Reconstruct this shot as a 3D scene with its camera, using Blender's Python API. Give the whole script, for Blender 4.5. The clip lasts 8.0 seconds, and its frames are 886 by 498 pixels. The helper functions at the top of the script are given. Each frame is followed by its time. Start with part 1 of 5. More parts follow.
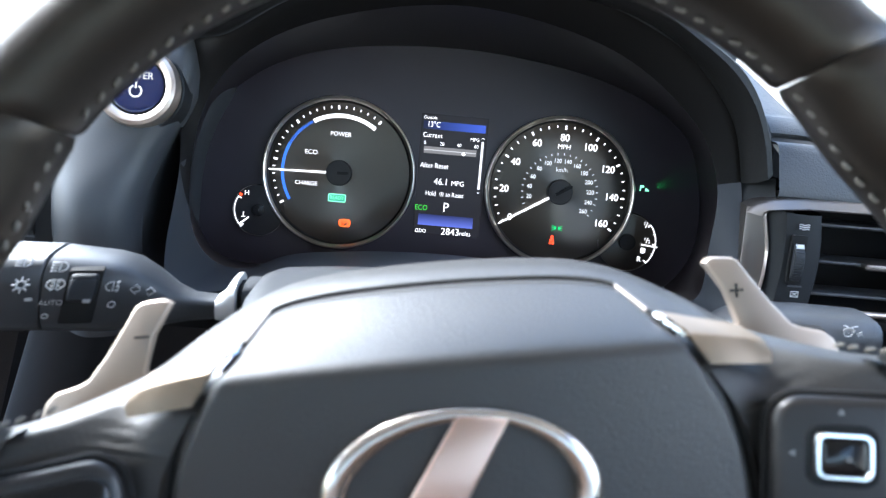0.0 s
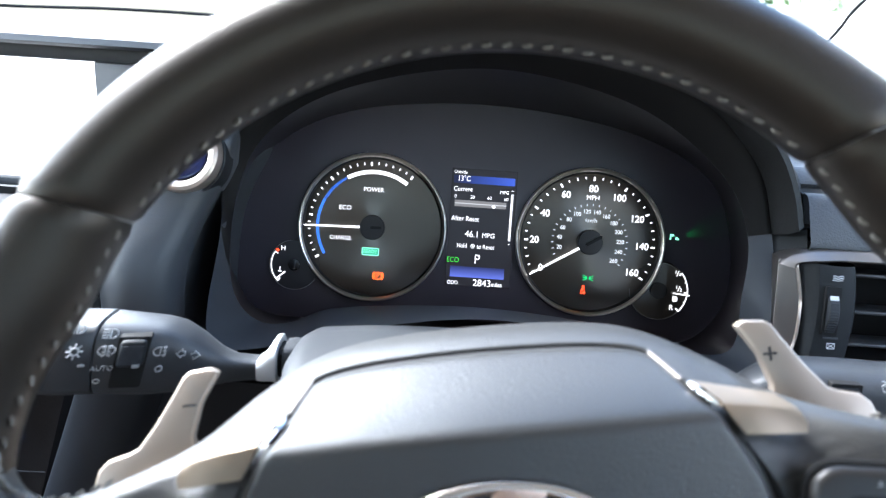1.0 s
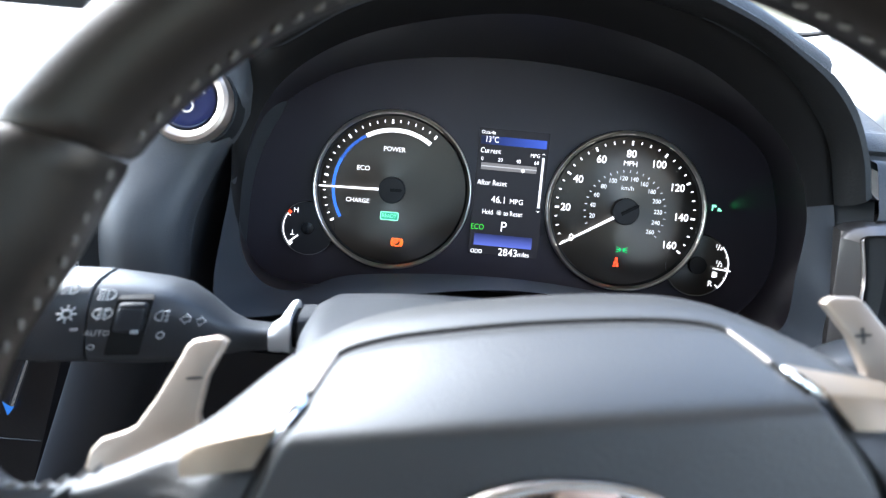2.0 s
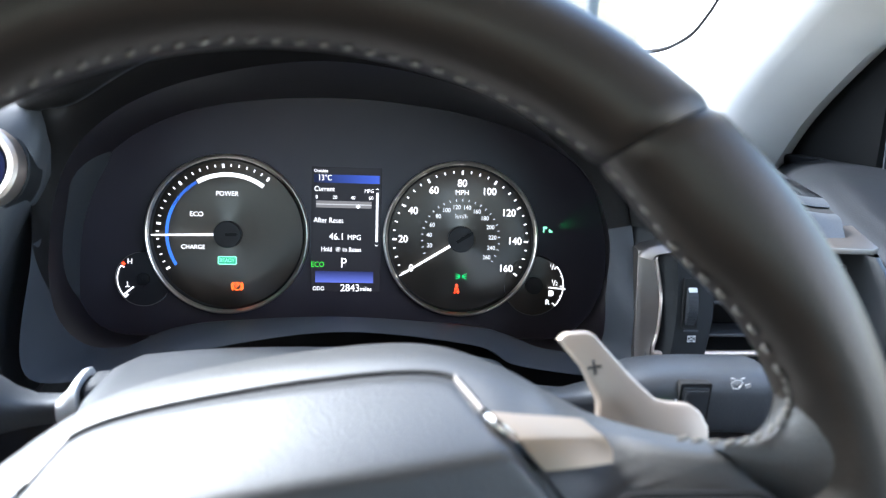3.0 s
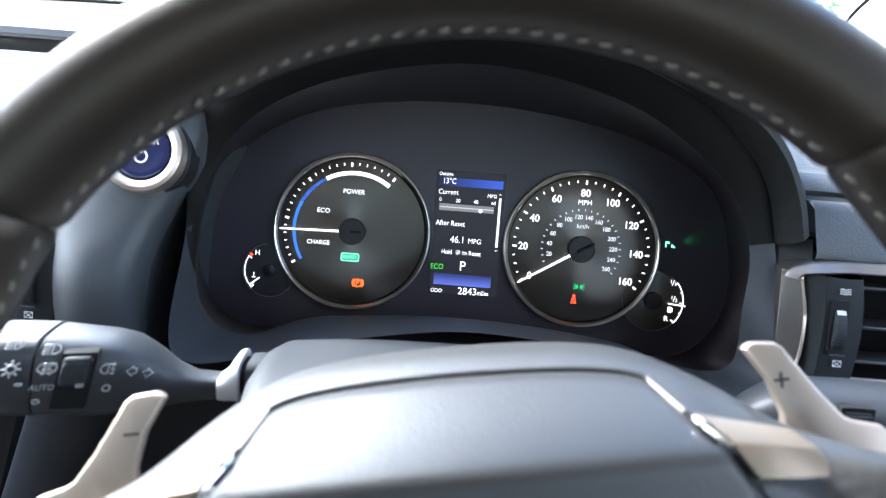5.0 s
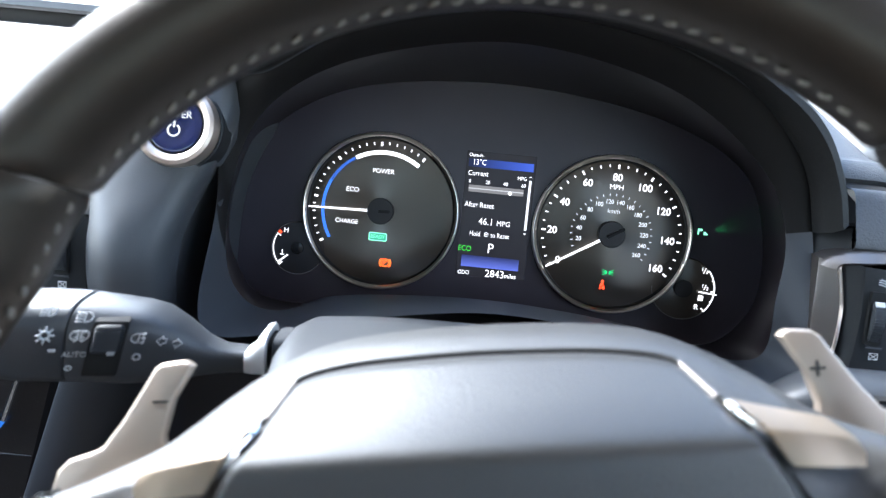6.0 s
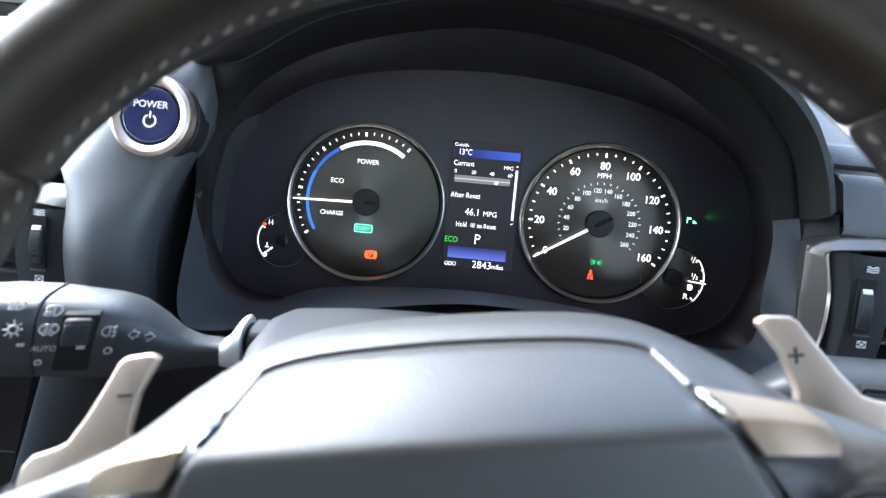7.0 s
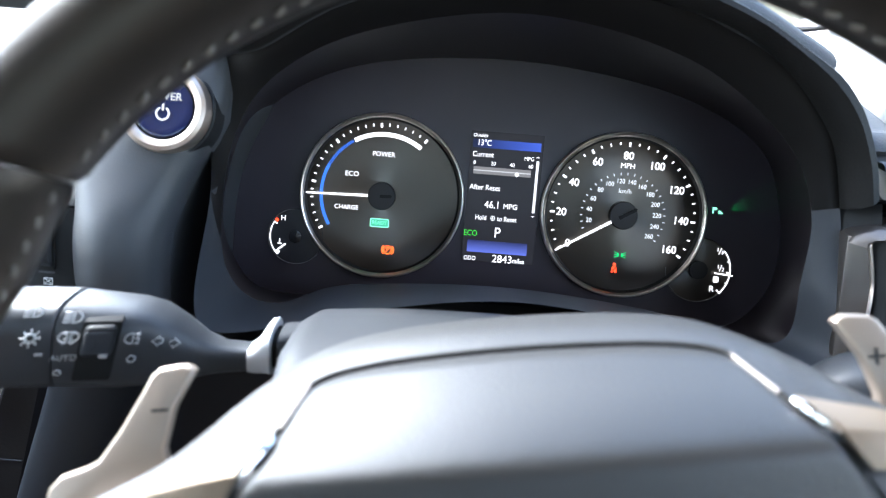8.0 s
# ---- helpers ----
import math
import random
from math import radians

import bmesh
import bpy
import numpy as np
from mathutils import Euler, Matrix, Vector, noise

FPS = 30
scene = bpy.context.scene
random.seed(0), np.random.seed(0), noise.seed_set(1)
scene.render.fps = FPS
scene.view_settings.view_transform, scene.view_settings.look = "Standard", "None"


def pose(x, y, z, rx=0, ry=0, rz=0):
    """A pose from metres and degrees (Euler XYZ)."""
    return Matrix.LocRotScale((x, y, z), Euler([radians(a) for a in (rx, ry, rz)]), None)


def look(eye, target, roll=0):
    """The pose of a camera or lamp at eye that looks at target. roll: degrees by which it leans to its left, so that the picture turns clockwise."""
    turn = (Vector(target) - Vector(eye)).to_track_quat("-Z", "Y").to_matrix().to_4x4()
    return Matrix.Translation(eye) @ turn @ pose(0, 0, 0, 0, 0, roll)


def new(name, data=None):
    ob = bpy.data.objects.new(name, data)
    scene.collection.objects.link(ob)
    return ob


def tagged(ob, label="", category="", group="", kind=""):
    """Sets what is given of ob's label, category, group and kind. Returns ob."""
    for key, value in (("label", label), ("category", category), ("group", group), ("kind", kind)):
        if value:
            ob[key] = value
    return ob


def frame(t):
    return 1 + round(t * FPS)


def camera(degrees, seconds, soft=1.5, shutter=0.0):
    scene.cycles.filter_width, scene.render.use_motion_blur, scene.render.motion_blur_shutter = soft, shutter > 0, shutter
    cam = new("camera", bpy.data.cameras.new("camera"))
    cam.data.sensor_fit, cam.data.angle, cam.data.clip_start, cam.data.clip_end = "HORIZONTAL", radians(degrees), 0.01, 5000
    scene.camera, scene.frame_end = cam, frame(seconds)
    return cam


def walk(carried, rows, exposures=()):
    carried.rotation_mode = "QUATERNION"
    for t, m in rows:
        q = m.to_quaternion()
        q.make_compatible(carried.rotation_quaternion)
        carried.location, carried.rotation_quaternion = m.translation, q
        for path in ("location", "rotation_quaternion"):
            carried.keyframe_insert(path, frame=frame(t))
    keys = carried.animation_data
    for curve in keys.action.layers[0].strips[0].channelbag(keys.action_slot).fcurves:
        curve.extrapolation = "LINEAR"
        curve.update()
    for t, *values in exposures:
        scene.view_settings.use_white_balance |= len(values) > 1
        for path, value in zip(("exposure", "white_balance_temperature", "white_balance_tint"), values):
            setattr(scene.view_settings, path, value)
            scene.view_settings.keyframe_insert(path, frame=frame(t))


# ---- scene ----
cam = camera(65.00, 8.0, soft=1.15)
PATH = [
    (0, (-0.0189, 0.0445, 1.1088), (-0.0017, 0.5149, 0.9401), 5.49),
    (0.5, (-0.0220, 0.0448, 1.1168), (-0.0238, 0.5183, 0.9563), 3.56),
    (1, (-0.0224, 0.0406, 1.1229), (-0.0276, 0.5187, 0.9767), 3.78),
    (1.2, (-0.0226, 0.0409, 1.1197), (-0.0301, 0.5196, 0.9755), 4.01),
    (2.3, (-0.0374, 0.0800, 1.1051), (-0.0424, 0.5495, 0.9332), 5.46),
    (2.5, (-0.0156, 0.0805, 1.1160), (-0.0107, 0.5496, 0.9429), 4.93),
    (3, (0.0258, 0.0700, 1.1275), (0.0694, 0.5441, 0.9746), 2.75),
    (3.5, (0.0292, 0.0693, 1.1279), (0.0830, 0.5451, 0.9840), 1.93),
    (4, (0.0191, 0.0656, 1.1328), (0.0612, 0.5436, 0.9923), 2.20),
    (4.5, (0.0232, 0.0668, 1.1248), (0.0517, 0.5459, 0.9846), 2.40),
    (5, (-0.0178, 0.0683, 1.1183), (-0.0165, 0.5469, 0.9736), 4.50),
    (6.5, (-0.0189, 0.0714, 1.1133), (-0.0371, 0.5453, 0.9550), 5.15),
    (7, (-0.0085, 0.0748, 1.1118), (-0.0252, 0.5482, 0.9517), 4.75),
    (7.5, (-0.0027, 0.0795, 1.1169), (-0.0109, 0.5506, 0.9497), 3.51),
    (8, (-0.0299, 0.0891, 1.1080), (-0.0382, 0.5606, 0.9419), 4.34),
]
walk(cam, [(t, look(eye, target, roll)) for t, eye, target, roll in PATH], exposures=[(0, 2.77, 5800, 9), (8, 2.77, 5800, 9)])

# the lens is focused on the dials
cam.data.dof.use_dof = True
cam.data.dof.focus_distance = 0.50
cam.data.dof.aperture_fstop = 10.5

# ---- world, sun, exposure ----
world = bpy.data.worlds.new("sky")
scene.world = world
world.use_nodes = True
wn = world.node_tree
sky = wn.nodes.new("ShaderNodeTexSky")
sky.sky_type = "NISHITA"
sky.sun_disc = False
SUN_EL, SUN_AZ = radians(46), radians(-57)      # azimuth from straight ahead, to the left
sky.sun_elevation, sky.sun_rotation = SUN_EL, SUN_AZ
sky.air_density, sky.dust_density = 1.2, 2.0
wn.links.new(sky.outputs["Color"], wn.nodes["Background"].inputs["Color"])
wn.nodes["Background"].inputs["Strength"].default_value = 0.15
sun = new("sun", bpy.data.lights.new("sun", "SUN"))
sun.data.energy, sun.data.angle, sun.data.color = 2.7, radians(14), (1.0, 0.97, 0.93)
sun_way = Vector((math.sin(SUN_AZ) * math.cos(SUN_EL), math.cos(SUN_AZ) * math.cos(SUN_EL), math.sin(SUN_EL)))
sun.matrix_world = look(sun_way * 20, (0, 0, 0))

# daylight through the passenger's window
side_light = new("window_daylight", bpy.data.lights.new("window_daylight", "AREA"))
side_light.data.shape = "RECTANGLE"
side_light.data.size, side_light.data.size_y = 0.90, 0.36
side_light.data.energy, side_light.data.color = 0.30, (0.92, 0.97, 1.0)
side_light.matrix_world = look((-1.13, 0.12, 1.20), (0, 0.12, 1.14))

# daylight through the driver's window
door_light = new("door_daylight", bpy.data.lights.new("door_daylight", "AREA"))
door_light.data.shape = "RECTANGLE"
door_light.data.size, door_light.data.size_y = 0.60, 0.30
door_light.data.energy, door_light.data.color = 0.21, (1.0, 0.84, 0.68)
door_light.matrix_world = look((0.44, -0.02, 1.19), (0, -0.02, 1.19))

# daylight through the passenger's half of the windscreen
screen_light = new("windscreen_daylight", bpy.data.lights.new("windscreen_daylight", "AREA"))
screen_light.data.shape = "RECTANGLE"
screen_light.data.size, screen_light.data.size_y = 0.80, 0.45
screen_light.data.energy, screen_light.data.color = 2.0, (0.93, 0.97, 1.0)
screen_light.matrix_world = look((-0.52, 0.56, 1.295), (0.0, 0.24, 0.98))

# ---- materials ----
def material(name, color, rough=0.5, metal=0.0, grain=0.0, size=0.001, stain=0.08, tint=None, coat=0.0, spec=0.5, glow=0.0, glow_color=None, gloss_var=0.08):
    """A surface with fine relief (grain, at size metres) and broad, faint wear in colour and gloss."""
    m = bpy.data.materials.new(name)
    m.use_nodes = True
    t = m.node_tree
    b = t.nodes["Principled BSDF"]
    b.inputs["Base Color"].default_value = (*color, 1)
    b.inputs["Roughness"].default_value = rough
    b.inputs["Metallic"].default_value = metal
    b.inputs["Specular IOR Level"].default_value = spec
    b.inputs["Coat Weight"].default_value = coat
    if glow:
        b.inputs["Emission Color"].default_value = (*(glow_color or color), 1)
        b.inputs["Emission Strength"].default_value = glow
    if not (grain or stain):
        return m
    co = t.nodes.new("ShaderNodeTexCoord")
    if stain:
        broad = t.nodes.new("ShaderNodeTexNoise")
        broad.inputs["Scale"].default_value = 14
        broad.inputs["Detail"].default_value = 6
        t.links.new(co.outputs["Object"], broad.inputs["Vector"])
        mix = t.nodes.new("ShaderNodeMix")
        mix.data_type = "RGBA"
        other = tint or tuple(c * (1 + 2.5 * stain) + 0.02 * stain for c in color)
        mix.inputs[6].default_value = (*(c * (1 - stain) for c in color), 1)
        mix.inputs[7].default_value = (*other, 1)
        t.links.new(broad.outputs["Fac"], mix.inputs[0])
        t.links.new(mix.outputs[2], b.inputs["Base Color"])
        span = t.nodes.new("ShaderNodeMapRange")
        span.inputs["To Min"].default_value = max(0.02, rough - gloss_var)
        span.inputs["To Max"].default_value = min(1.0, rough + gloss_var)
        t.links.new(broad.outputs["Fac"], span.inputs["Value"])
        t.links.new(span.outputs["Result"], b.inputs["Roughness"])
    if grain:
        fine = t.nodes.new("ShaderNodeTexVoronoi")
        fine.inputs["Scale"].default_value = 1 / size
        t.links.new(co.outputs["Object"], fine.inputs["Vector"])
        speck = t.nodes.new("ShaderNodeTexNoise")
        speck.inputs["Scale"].default_value = 0.6 / size
        speck.inputs["Detail"].default_value = 3
        t.links.new(co.outputs["Object"], speck.inputs["Vector"])
        both = t.nodes.new("ShaderNodeMath")
        both.operation = "ADD"
        t.links.new(fine.outputs["Distance"], both.inputs[0])
        t.links.new(speck.outputs["Fac"], both.inputs[1])
        bump = t.nodes.new("ShaderNodeBump")
        bump.inputs["Strength"].default_value = grain
        bump.inputs["Distance"].default_value = size * 0.35
        t.links.new(both.outputs[0], bump.inputs["Height"])
        t.links.new(bump.outputs["Normal"], b.inputs["Normal"])
    return m


def lamp_material(name, color, strength):
    return material(name, tuple(0.1 * c for c in color), 0.5, stain=0, glow=strength * 0.24, glow_color=color)


soft_plastic = material("soft-touch plastic", (0.034, 0.037, 0.041), 0.58, grain=0.35, size=0.0011, spec=0.28)
hard_plastic = material("hard charcoal plastic", (0.036, 0.039, 0.043), 0.42, grain=0.2, size=0.0008)
# far darker than the fascia skin: shade on the dash end put into its colour
shaded_end_skin = material("grained dash end skin, shade in colour", (0.0095, 0.0108, 0.013), 0.36, grain=0.25, size=0.0011, spec=0.28)
bezel_plastic = material("bezel plastic", (0.046, 0.050, 0.057), 0.50, grain=0.15, size=0.0007, spec=0.28)
visor_skin = material("visor skin", (0.014, 0.0138, 0.0138), 0.58, grain=0.3, size=0.0012, spec=0.25)
tunnel_black = material("matt black plastic", (0.010, 0.0095, 0.010), 0.6, grain=0.1, size=0.0008, spec=0.25)
tunnel_gloss = material("smooth black tunnel", (0.0150, 0.0115, 0.0140), 0.33, stain=0.05, spec=0.28, gloss_var=0.02)
mirror_black = material("matt black door trim", (0.004, 0.0042, 0.0045), 0.55, grain=0.1, size=0.0008, spec=0.15)
fascia_skin = material("grained fascia skin", (0.050, 0.055, 0.062), 0.48, grain=0.4, size=0.0012, spec=0.4)
plate_black = material("satin black dial surround", (0.037, 0.032, 0.042), 0.34, stain=0.15)
dial_black = material("brushed black dial", (0.125, 0.111, 0.096), 0.29, metal=0.9, stain=0)
dial_turn = dial_black.node_tree.nodes.new("ShaderNodeTangent")
dial_turn.direction_type, dial_turn.axis = "RADIAL", "Z"
dial_black.node_tree.links.new(dial_turn.outputs[0], dial_black.node_tree.nodes["Principled BSDF"].inputs["Tangent"])
dial_black.node_tree.nodes["Principled BSDF"].inputs["Anisotropic"].default_value = 0.9
# black for the bezel face's upper stretch, the visor's shade put into colour
lining_shade = material("matt shade black under the visor", (0.0065, 0.006, 0.006), 0.62, grain=0.08, size=0.0008, spec=0.18)
pod_skin = material("grained pod skin", (0.050, 0.054, 0.060), 0.45, grain=0.18, size=0.0008, gloss_var=0.03)
gauge_black = material("small gauge face", (0.022, 0.022, 0.026), 0.30, stain=0.12)
outline_grey = material("thin printed outline", (0.22, 0.21, 0.21), 0.4, stain=0.05)
hub_black = material("matt black hub", (0.022, 0.021, 0.021), 0.45, stain=0.1, spec=0.4)
block_plastic = material("vent block plastic", (0.011, 0.0125, 0.014), 0.55, grain=0.15, size=0.0008, spec=0.25)
leather = material("black wheel leather", (0.0125, 0.0108, 0.0095), 0.39, grain=0.22, size=0.0009, stain=0.10, gloss_var=0.02)
leather.node_tree.nodes["Principled BSDF"].inputs["Specular Tint"].default_value = (1.0, 0.90, 0.80, 1)
vinyl = material("airbag vinyl", (0.025, 0.0250, 0.0245), 0.46, grain=0.38, size=0.0008, stain=0.08, spec=0.72, gloss_var=0.03)
satin_silver = material("satin silver paint", (0.62, 0.53, 0.46), 0.36, metal=0.9, grain=0.08, size=0.0004, stain=0.05)
collar_silver = material("pale satin silver", (0.66, 0.68, 0.70), 0.42, metal=0.6, stain=0.05)
insert_paint = material("satin champagne paint", (0.27, 0.21, 0.15), 0.42, metal=0.6, grain=0.06, size=0.0004, stain=0.05)
paddle_paint = material("satin bronze grey paint", (0.40, 0.335, 0.275), 0.40, metal=0.7, grain=0.08, size=0.0004, stain=0.05)
trim_silver = material("smoked silver trim", (0.20, 0.178, 0.162), 0.42, metal=0.9, stain=0.06)
chrome = material("chrome", (0.75, 0.75, 0.76), 0.14, metal=1.0, stain=0.03, gloss_var=0.04)
dark_chrome = material("gauge ring chrome", (0.74, 0.68, 0.60), 0.30, metal=1.0, stain=0.05, gloss_var=0.05)
gloss_black = material("gloss black plastic", (0.008, 0.008, 0.009), 0.15, stain=0.1, gloss_var=0.05)
black_void = material("dark slot", (0.004, 0.004, 0.004), 0.9, stain=0)
thread = material("grey thread", (0.14, 0.13, 0.115), 0.7, grain=0.3, size=0.0004, stain=0.1)
print_white = material("printed white", (0.62, 0.63, 0.62), 0.6, stain=0.05)
stalk_print = material("printed stalk grey", (0.36, 0.37, 0.37), 0.6, stain=0.08)
print_dim = material("dim printed grey", (0.20, 0.21, 0.21), 0.6, stain=0.05)
print_dark = material("printed dark", (0.03, 0.03, 0.03), 0.6, stain=0.05)
pillar_cloth = material("pale grey pillar cloth", (0.68, 0.67, 0.65), 0.9, grain=0.12, size=0.0012, stain=0.05)
roof_cloth = material("pale grey roof cloth", (0.6, 0.59, 0.57), 0.95, grain=0.4, size=0.0015, stain=0.05)
carpet = material("black carpet", (0.02, 0.02, 0.02), 0.95, grain=0.8, size=0.003)
tan_leather = material("dark brown leather", (0.20, 0.125, 0.085), 0.5, grain=0.3, size=0.002, stain=0.1)
blue_cap = material("blue lacquered button", (0.006, 0.012, 0.064), 0.14, coat=1.0, stain=0.1)

switch_plastic = material("satin switch plastic", (0.022, 0.021, 0.021), 0.36, stain=0.1)
emblem_chrome = material("warm emblem chrome", (0.72, 0.66, 0.60), 0.22, metal=1.0, stain=0.04, gloss_var=0.04)
emblem_satin = material("brushed emblem metal", (0.78, 0.54, 0.43), 0.34, metal=1.0, stain=0.04)
glow_white = lamp_material("backlit white", (1.0, 0.97, 0.95), 1.35)
glow_soft = lamp_material("dim backlit white", (0.9, 0.9, 0.9), 0.85)
glow_blue = lamp_material("backlit blue", (0.06, 0.20, 0.85), 0.9)
glow_green = lamp_material("backlit green", (0.04, 0.85, 0.20), 0.9)
glow_mint = lamp_material("backlit pale green", (0.30, 1.0, 0.55), 1.2)
glow_teal = lamp_material("dim backlit green", (0.05, 0.42, 0.24), 0.8)
glow_leaf = lamp_material("display green", (0.10, 0.80, 0.06), 0.8)
glow_red = lamp_material("backlit red", (1.0, 0.045, 0.01), 2.8)
glow_amber = lamp_material("backlit orange", (1.0, 0.10, 0.012), 3.0)
glow_back = lamp_material("display backlight", (0.012, 0.011, 0.014), 1.0)
glow_grey = lamp_material("display grey", (0.30, 0.28, 0.27), 0.6)
glow_screen = lamp_material("lit screen", (1.0, 1.0, 1.0), 2.5)

# ---- building helpers ----
PANEL = pose(0, 0.55, 0.98, 90 - 13)            # dial plane: x right, y up, z towards the driver
WHEEL = pose(-0.002, 0.2146, 0.9862, 90 - 21.6) @ pose(0, 0, 0, 0, 0, 9.1)
FRAMES = {}
FINE = {"symbol", "knob_ribs", "ribs", "eco_arc", "scale"}      # parts of many pieces too small to tell apart


def thing(name, matrix, label, category, group="", kind=""):
    ob = new(name)
    ob.empty_display_size = 0.02
    ob.matrix_world = matrix
    FRAMES[ob.name] = matrix.copy()
    return tagged(ob, label, category, group, kind)


def finish(bm, sharp=38):
    bmesh.ops.recalc_face_normals(bm, faces=bm.faces)
    for f in bm.faces:
        f.smooth = True
    for e in bm.edges:
        if len(e.link_faces) == 2 and e.calc_face_angle(0) > radians(sharp):
            e.smooth = False
    return bm


def part(name, bm, mat, parent=None, label="", world=False, sharp=38, at=None, flip=False):
    """Links a bmesh (or a ready mesh) as one mesh object under its thing or part."""
    if isinstance(bm, bpy.types.Mesh):
        me = bm
    else:
        if world and parent is not None:
            bm.transform(FRAMES[parent.name].inverted())
        finish(bm, sharp)
        if flip:
            bmesh.ops.reverse_faces(bm, faces=bm.faces)
        me = bpy.data.meshes.new(name)
        bm.to_mesh(me)
        bm.free()
        me.materials.append(mat)
    ob = new(name, me)
    if parent is not None:
        ob.parent = parent
        FRAMES[ob.name] = FRAMES[parent.name] @ (at or Matrix())
    else:
        FRAMES[ob.name] = at or Matrix()
    if at is not None:
        ob.matrix_basis = at
    if label:
        tagged(ob, label)
    if name in FINE:
        tagged(ob, kind="stuff")
    return ob


def spline(points, n, closed=True):
    """n places along a smooth curve through the points."""
    p = [Vector(q) for q in points]
    k, out = len(p), []
    spans = k if closed else k - 1
    for i in range(n):
        u = i * spans / (n if closed else n - 1)
        j = min(int(u), spans - 1)
        f = u - j
        if closed:
            a, b, c, d = (p[(j + s) % k] for s in (-1, 0, 1, 2))
        else:
            a, b, c, d = (p[min(max(j + s, 0), k - 1)] for s in (-1, 0, 1, 2))
        out.append(0.5 * (2 * b + (c - a) * f + (2 * a - 5 * b + 4 * c - d) * f * f + (3 * b - a - 3 * c + d) * f ** 3))
    return out


def loft(rings, closed=True, cap=(False, False), bm=None):
    bm = bm or bmesh.new()
    rows = [[bm.verts.new(v) for v in ring] for ring in rings]
    n = len(rows[0])
    for a, b in zip(rows, rows[1:]):
        for i in range(n if closed else n - 1):
            j = (i + 1) % n
            bm.faces.new((a[i], a[j], b[j], b[i]))
    for on, row in zip(cap, (rows[0], rows[-1])):
        if on:
            bm.faces.new(row)
    return bm


def box(x0, x1, y0, y1, z0, z1, bevel=0.0, seg=2, bm=None):
    own = bmesh.new()
    bmesh.ops.create_cube(own, size=1)
    for v in own.verts:
        v.co = ((x0 + x1) / 2 + v.co.x * (x1 - x0), (y0 + y1) / 2 + v.co.y * (y1 - y0), (z0 + z1) / 2 + v.co.z * (z1 - z0))
    if bevel:
        bmesh.ops.bevel(own, geom=own.edges[:], offset=bevel, segments=seg, affect="EDGES", profile=0.5)
    if bm is None:
        return own
    me = bpy.data.meshes.new("piece")
    own.to_mesh(me)
    own.free()
    bm.from_mesh(me)
    bpy.data.meshes.remove(me)
    return bm


def slab(outline, z0, z1, bevel=0.0, seg=2, lift=None):
    """A flat piece with the outline given in x, y. lift(x, y) moves its places in z."""
    bm = bmesh.new()
    base = bm.faces.new([bm.verts.new((x, y, z0)) for x, y in outline])
    top = bmesh.ops.extrude_face_region(bm, geom=[base])
    for v in (g for g in top["geom"] if isinstance(g, bmesh.types.BMVert)):
        v.co.z = z1
    if bevel:
        edges = [e for e in bm.edges if abs(e.verts[0].co.z - e.verts[1].co.z) < 1e-7 and abs(e.verts[0].co.z - z1) < 1e-6]
        bmesh.ops.bevel(bm, geom=edges, offset=bevel, segments=seg, affect="EDGES", profile=0.5)
    if lift:
        for v in bm.verts:
            v.co.z += lift(v.co.x, v.co.y)
    return bm


def lathe(profile, n=64, centre=(0, 0)):
    """A turned piece about z from (radius, height) pairs."""
    rings = [[(centre[0] + r * math.cos(2 * math.pi * i / n), centre[1] + r * math.sin(2 * math.pi * i / n), h) for i in range(n)] for r, h in profile]
    return loft(rings, cap=(profile[0][0] > 1e-5, profile[-1][0] > 1e-5))


def arc_band(r0, r1, a0, a1, z0, z1, n=60, centre=(0, 0)):
    """A flat curved strip between two radii and two angles (degrees)."""
    rings = []
    for i in range(n + 1):
        a = radians(a0 + (a1 - a0) * i / n)
        c, s = math.cos(a), math.sin(a)
        rings.append([(centre[0] + r * c, centre[1] + r * s, z) for r, z in ((r0, z0), (r1, z0), (r1, z1), (r0, z1))])
    return loft(rings, cap=(True, True))


def rounded(x0, x1, y0, y1, r, n=6):
    """The outline of a rounded rectangle."""
    out = []
    for cx, cy, a0 in ((x1 - r, y1 - r, 0), (x0 + r, y1 - r, 90), (x0 + r, y0 + r, 180), (x1 - r, y0 + r, 270)):
        out += [(cx + r * math.cos(radians(a0 + 90 * i / n)), cy + r * math.sin(radians(a0 + 90 * i / n))) for i in range(n + 1)]
    return out


def tube(path, radius, n=10, flat=1.0, up=(0, 0, 1), closed=False):
    """A round bar along a path; radius a number or one for each place."""
    p = [Vector(q) for q in path]
    rings = []
    for i, q in enumerate(p):
        a, b = (p[i - 1], p[(i + 1) % len(p)]) if closed else (p[max(i - 1, 0)], p[min(i + 1, len(p) - 1)])
        way = (b - a).normalized()
        side = way.cross(Vector(up)).normalized()
        top = side.cross(way)
        r = radius[i] if isinstance(radius, (list, tuple)) else radius
        rings.append([q + side * (r * math.cos(2 * math.pi * k / n)) + top * (r * flat * math.sin(2 * math.pi * k / n)) for k in range(n)])
    if closed:
        rings.append(rings[0])
        bm = loft(rings)
        bmesh.ops.remove_doubles(bm, verts=bm.verts, dist=1e-6)
        return bm
    return loft(rings, cap=(True, True))


def join(*pieces):
    bm = bmesh.new()
    for piece in pieces:
        me = bpy.data.meshes.new("piece")
        piece.to_mesh(me)
        piece.free()
        bm.from_mesh(me)
        bpy.data.meshes.remove(me)
    return bm


def moved(bm, m):
    bm.transform(m)
    return bm


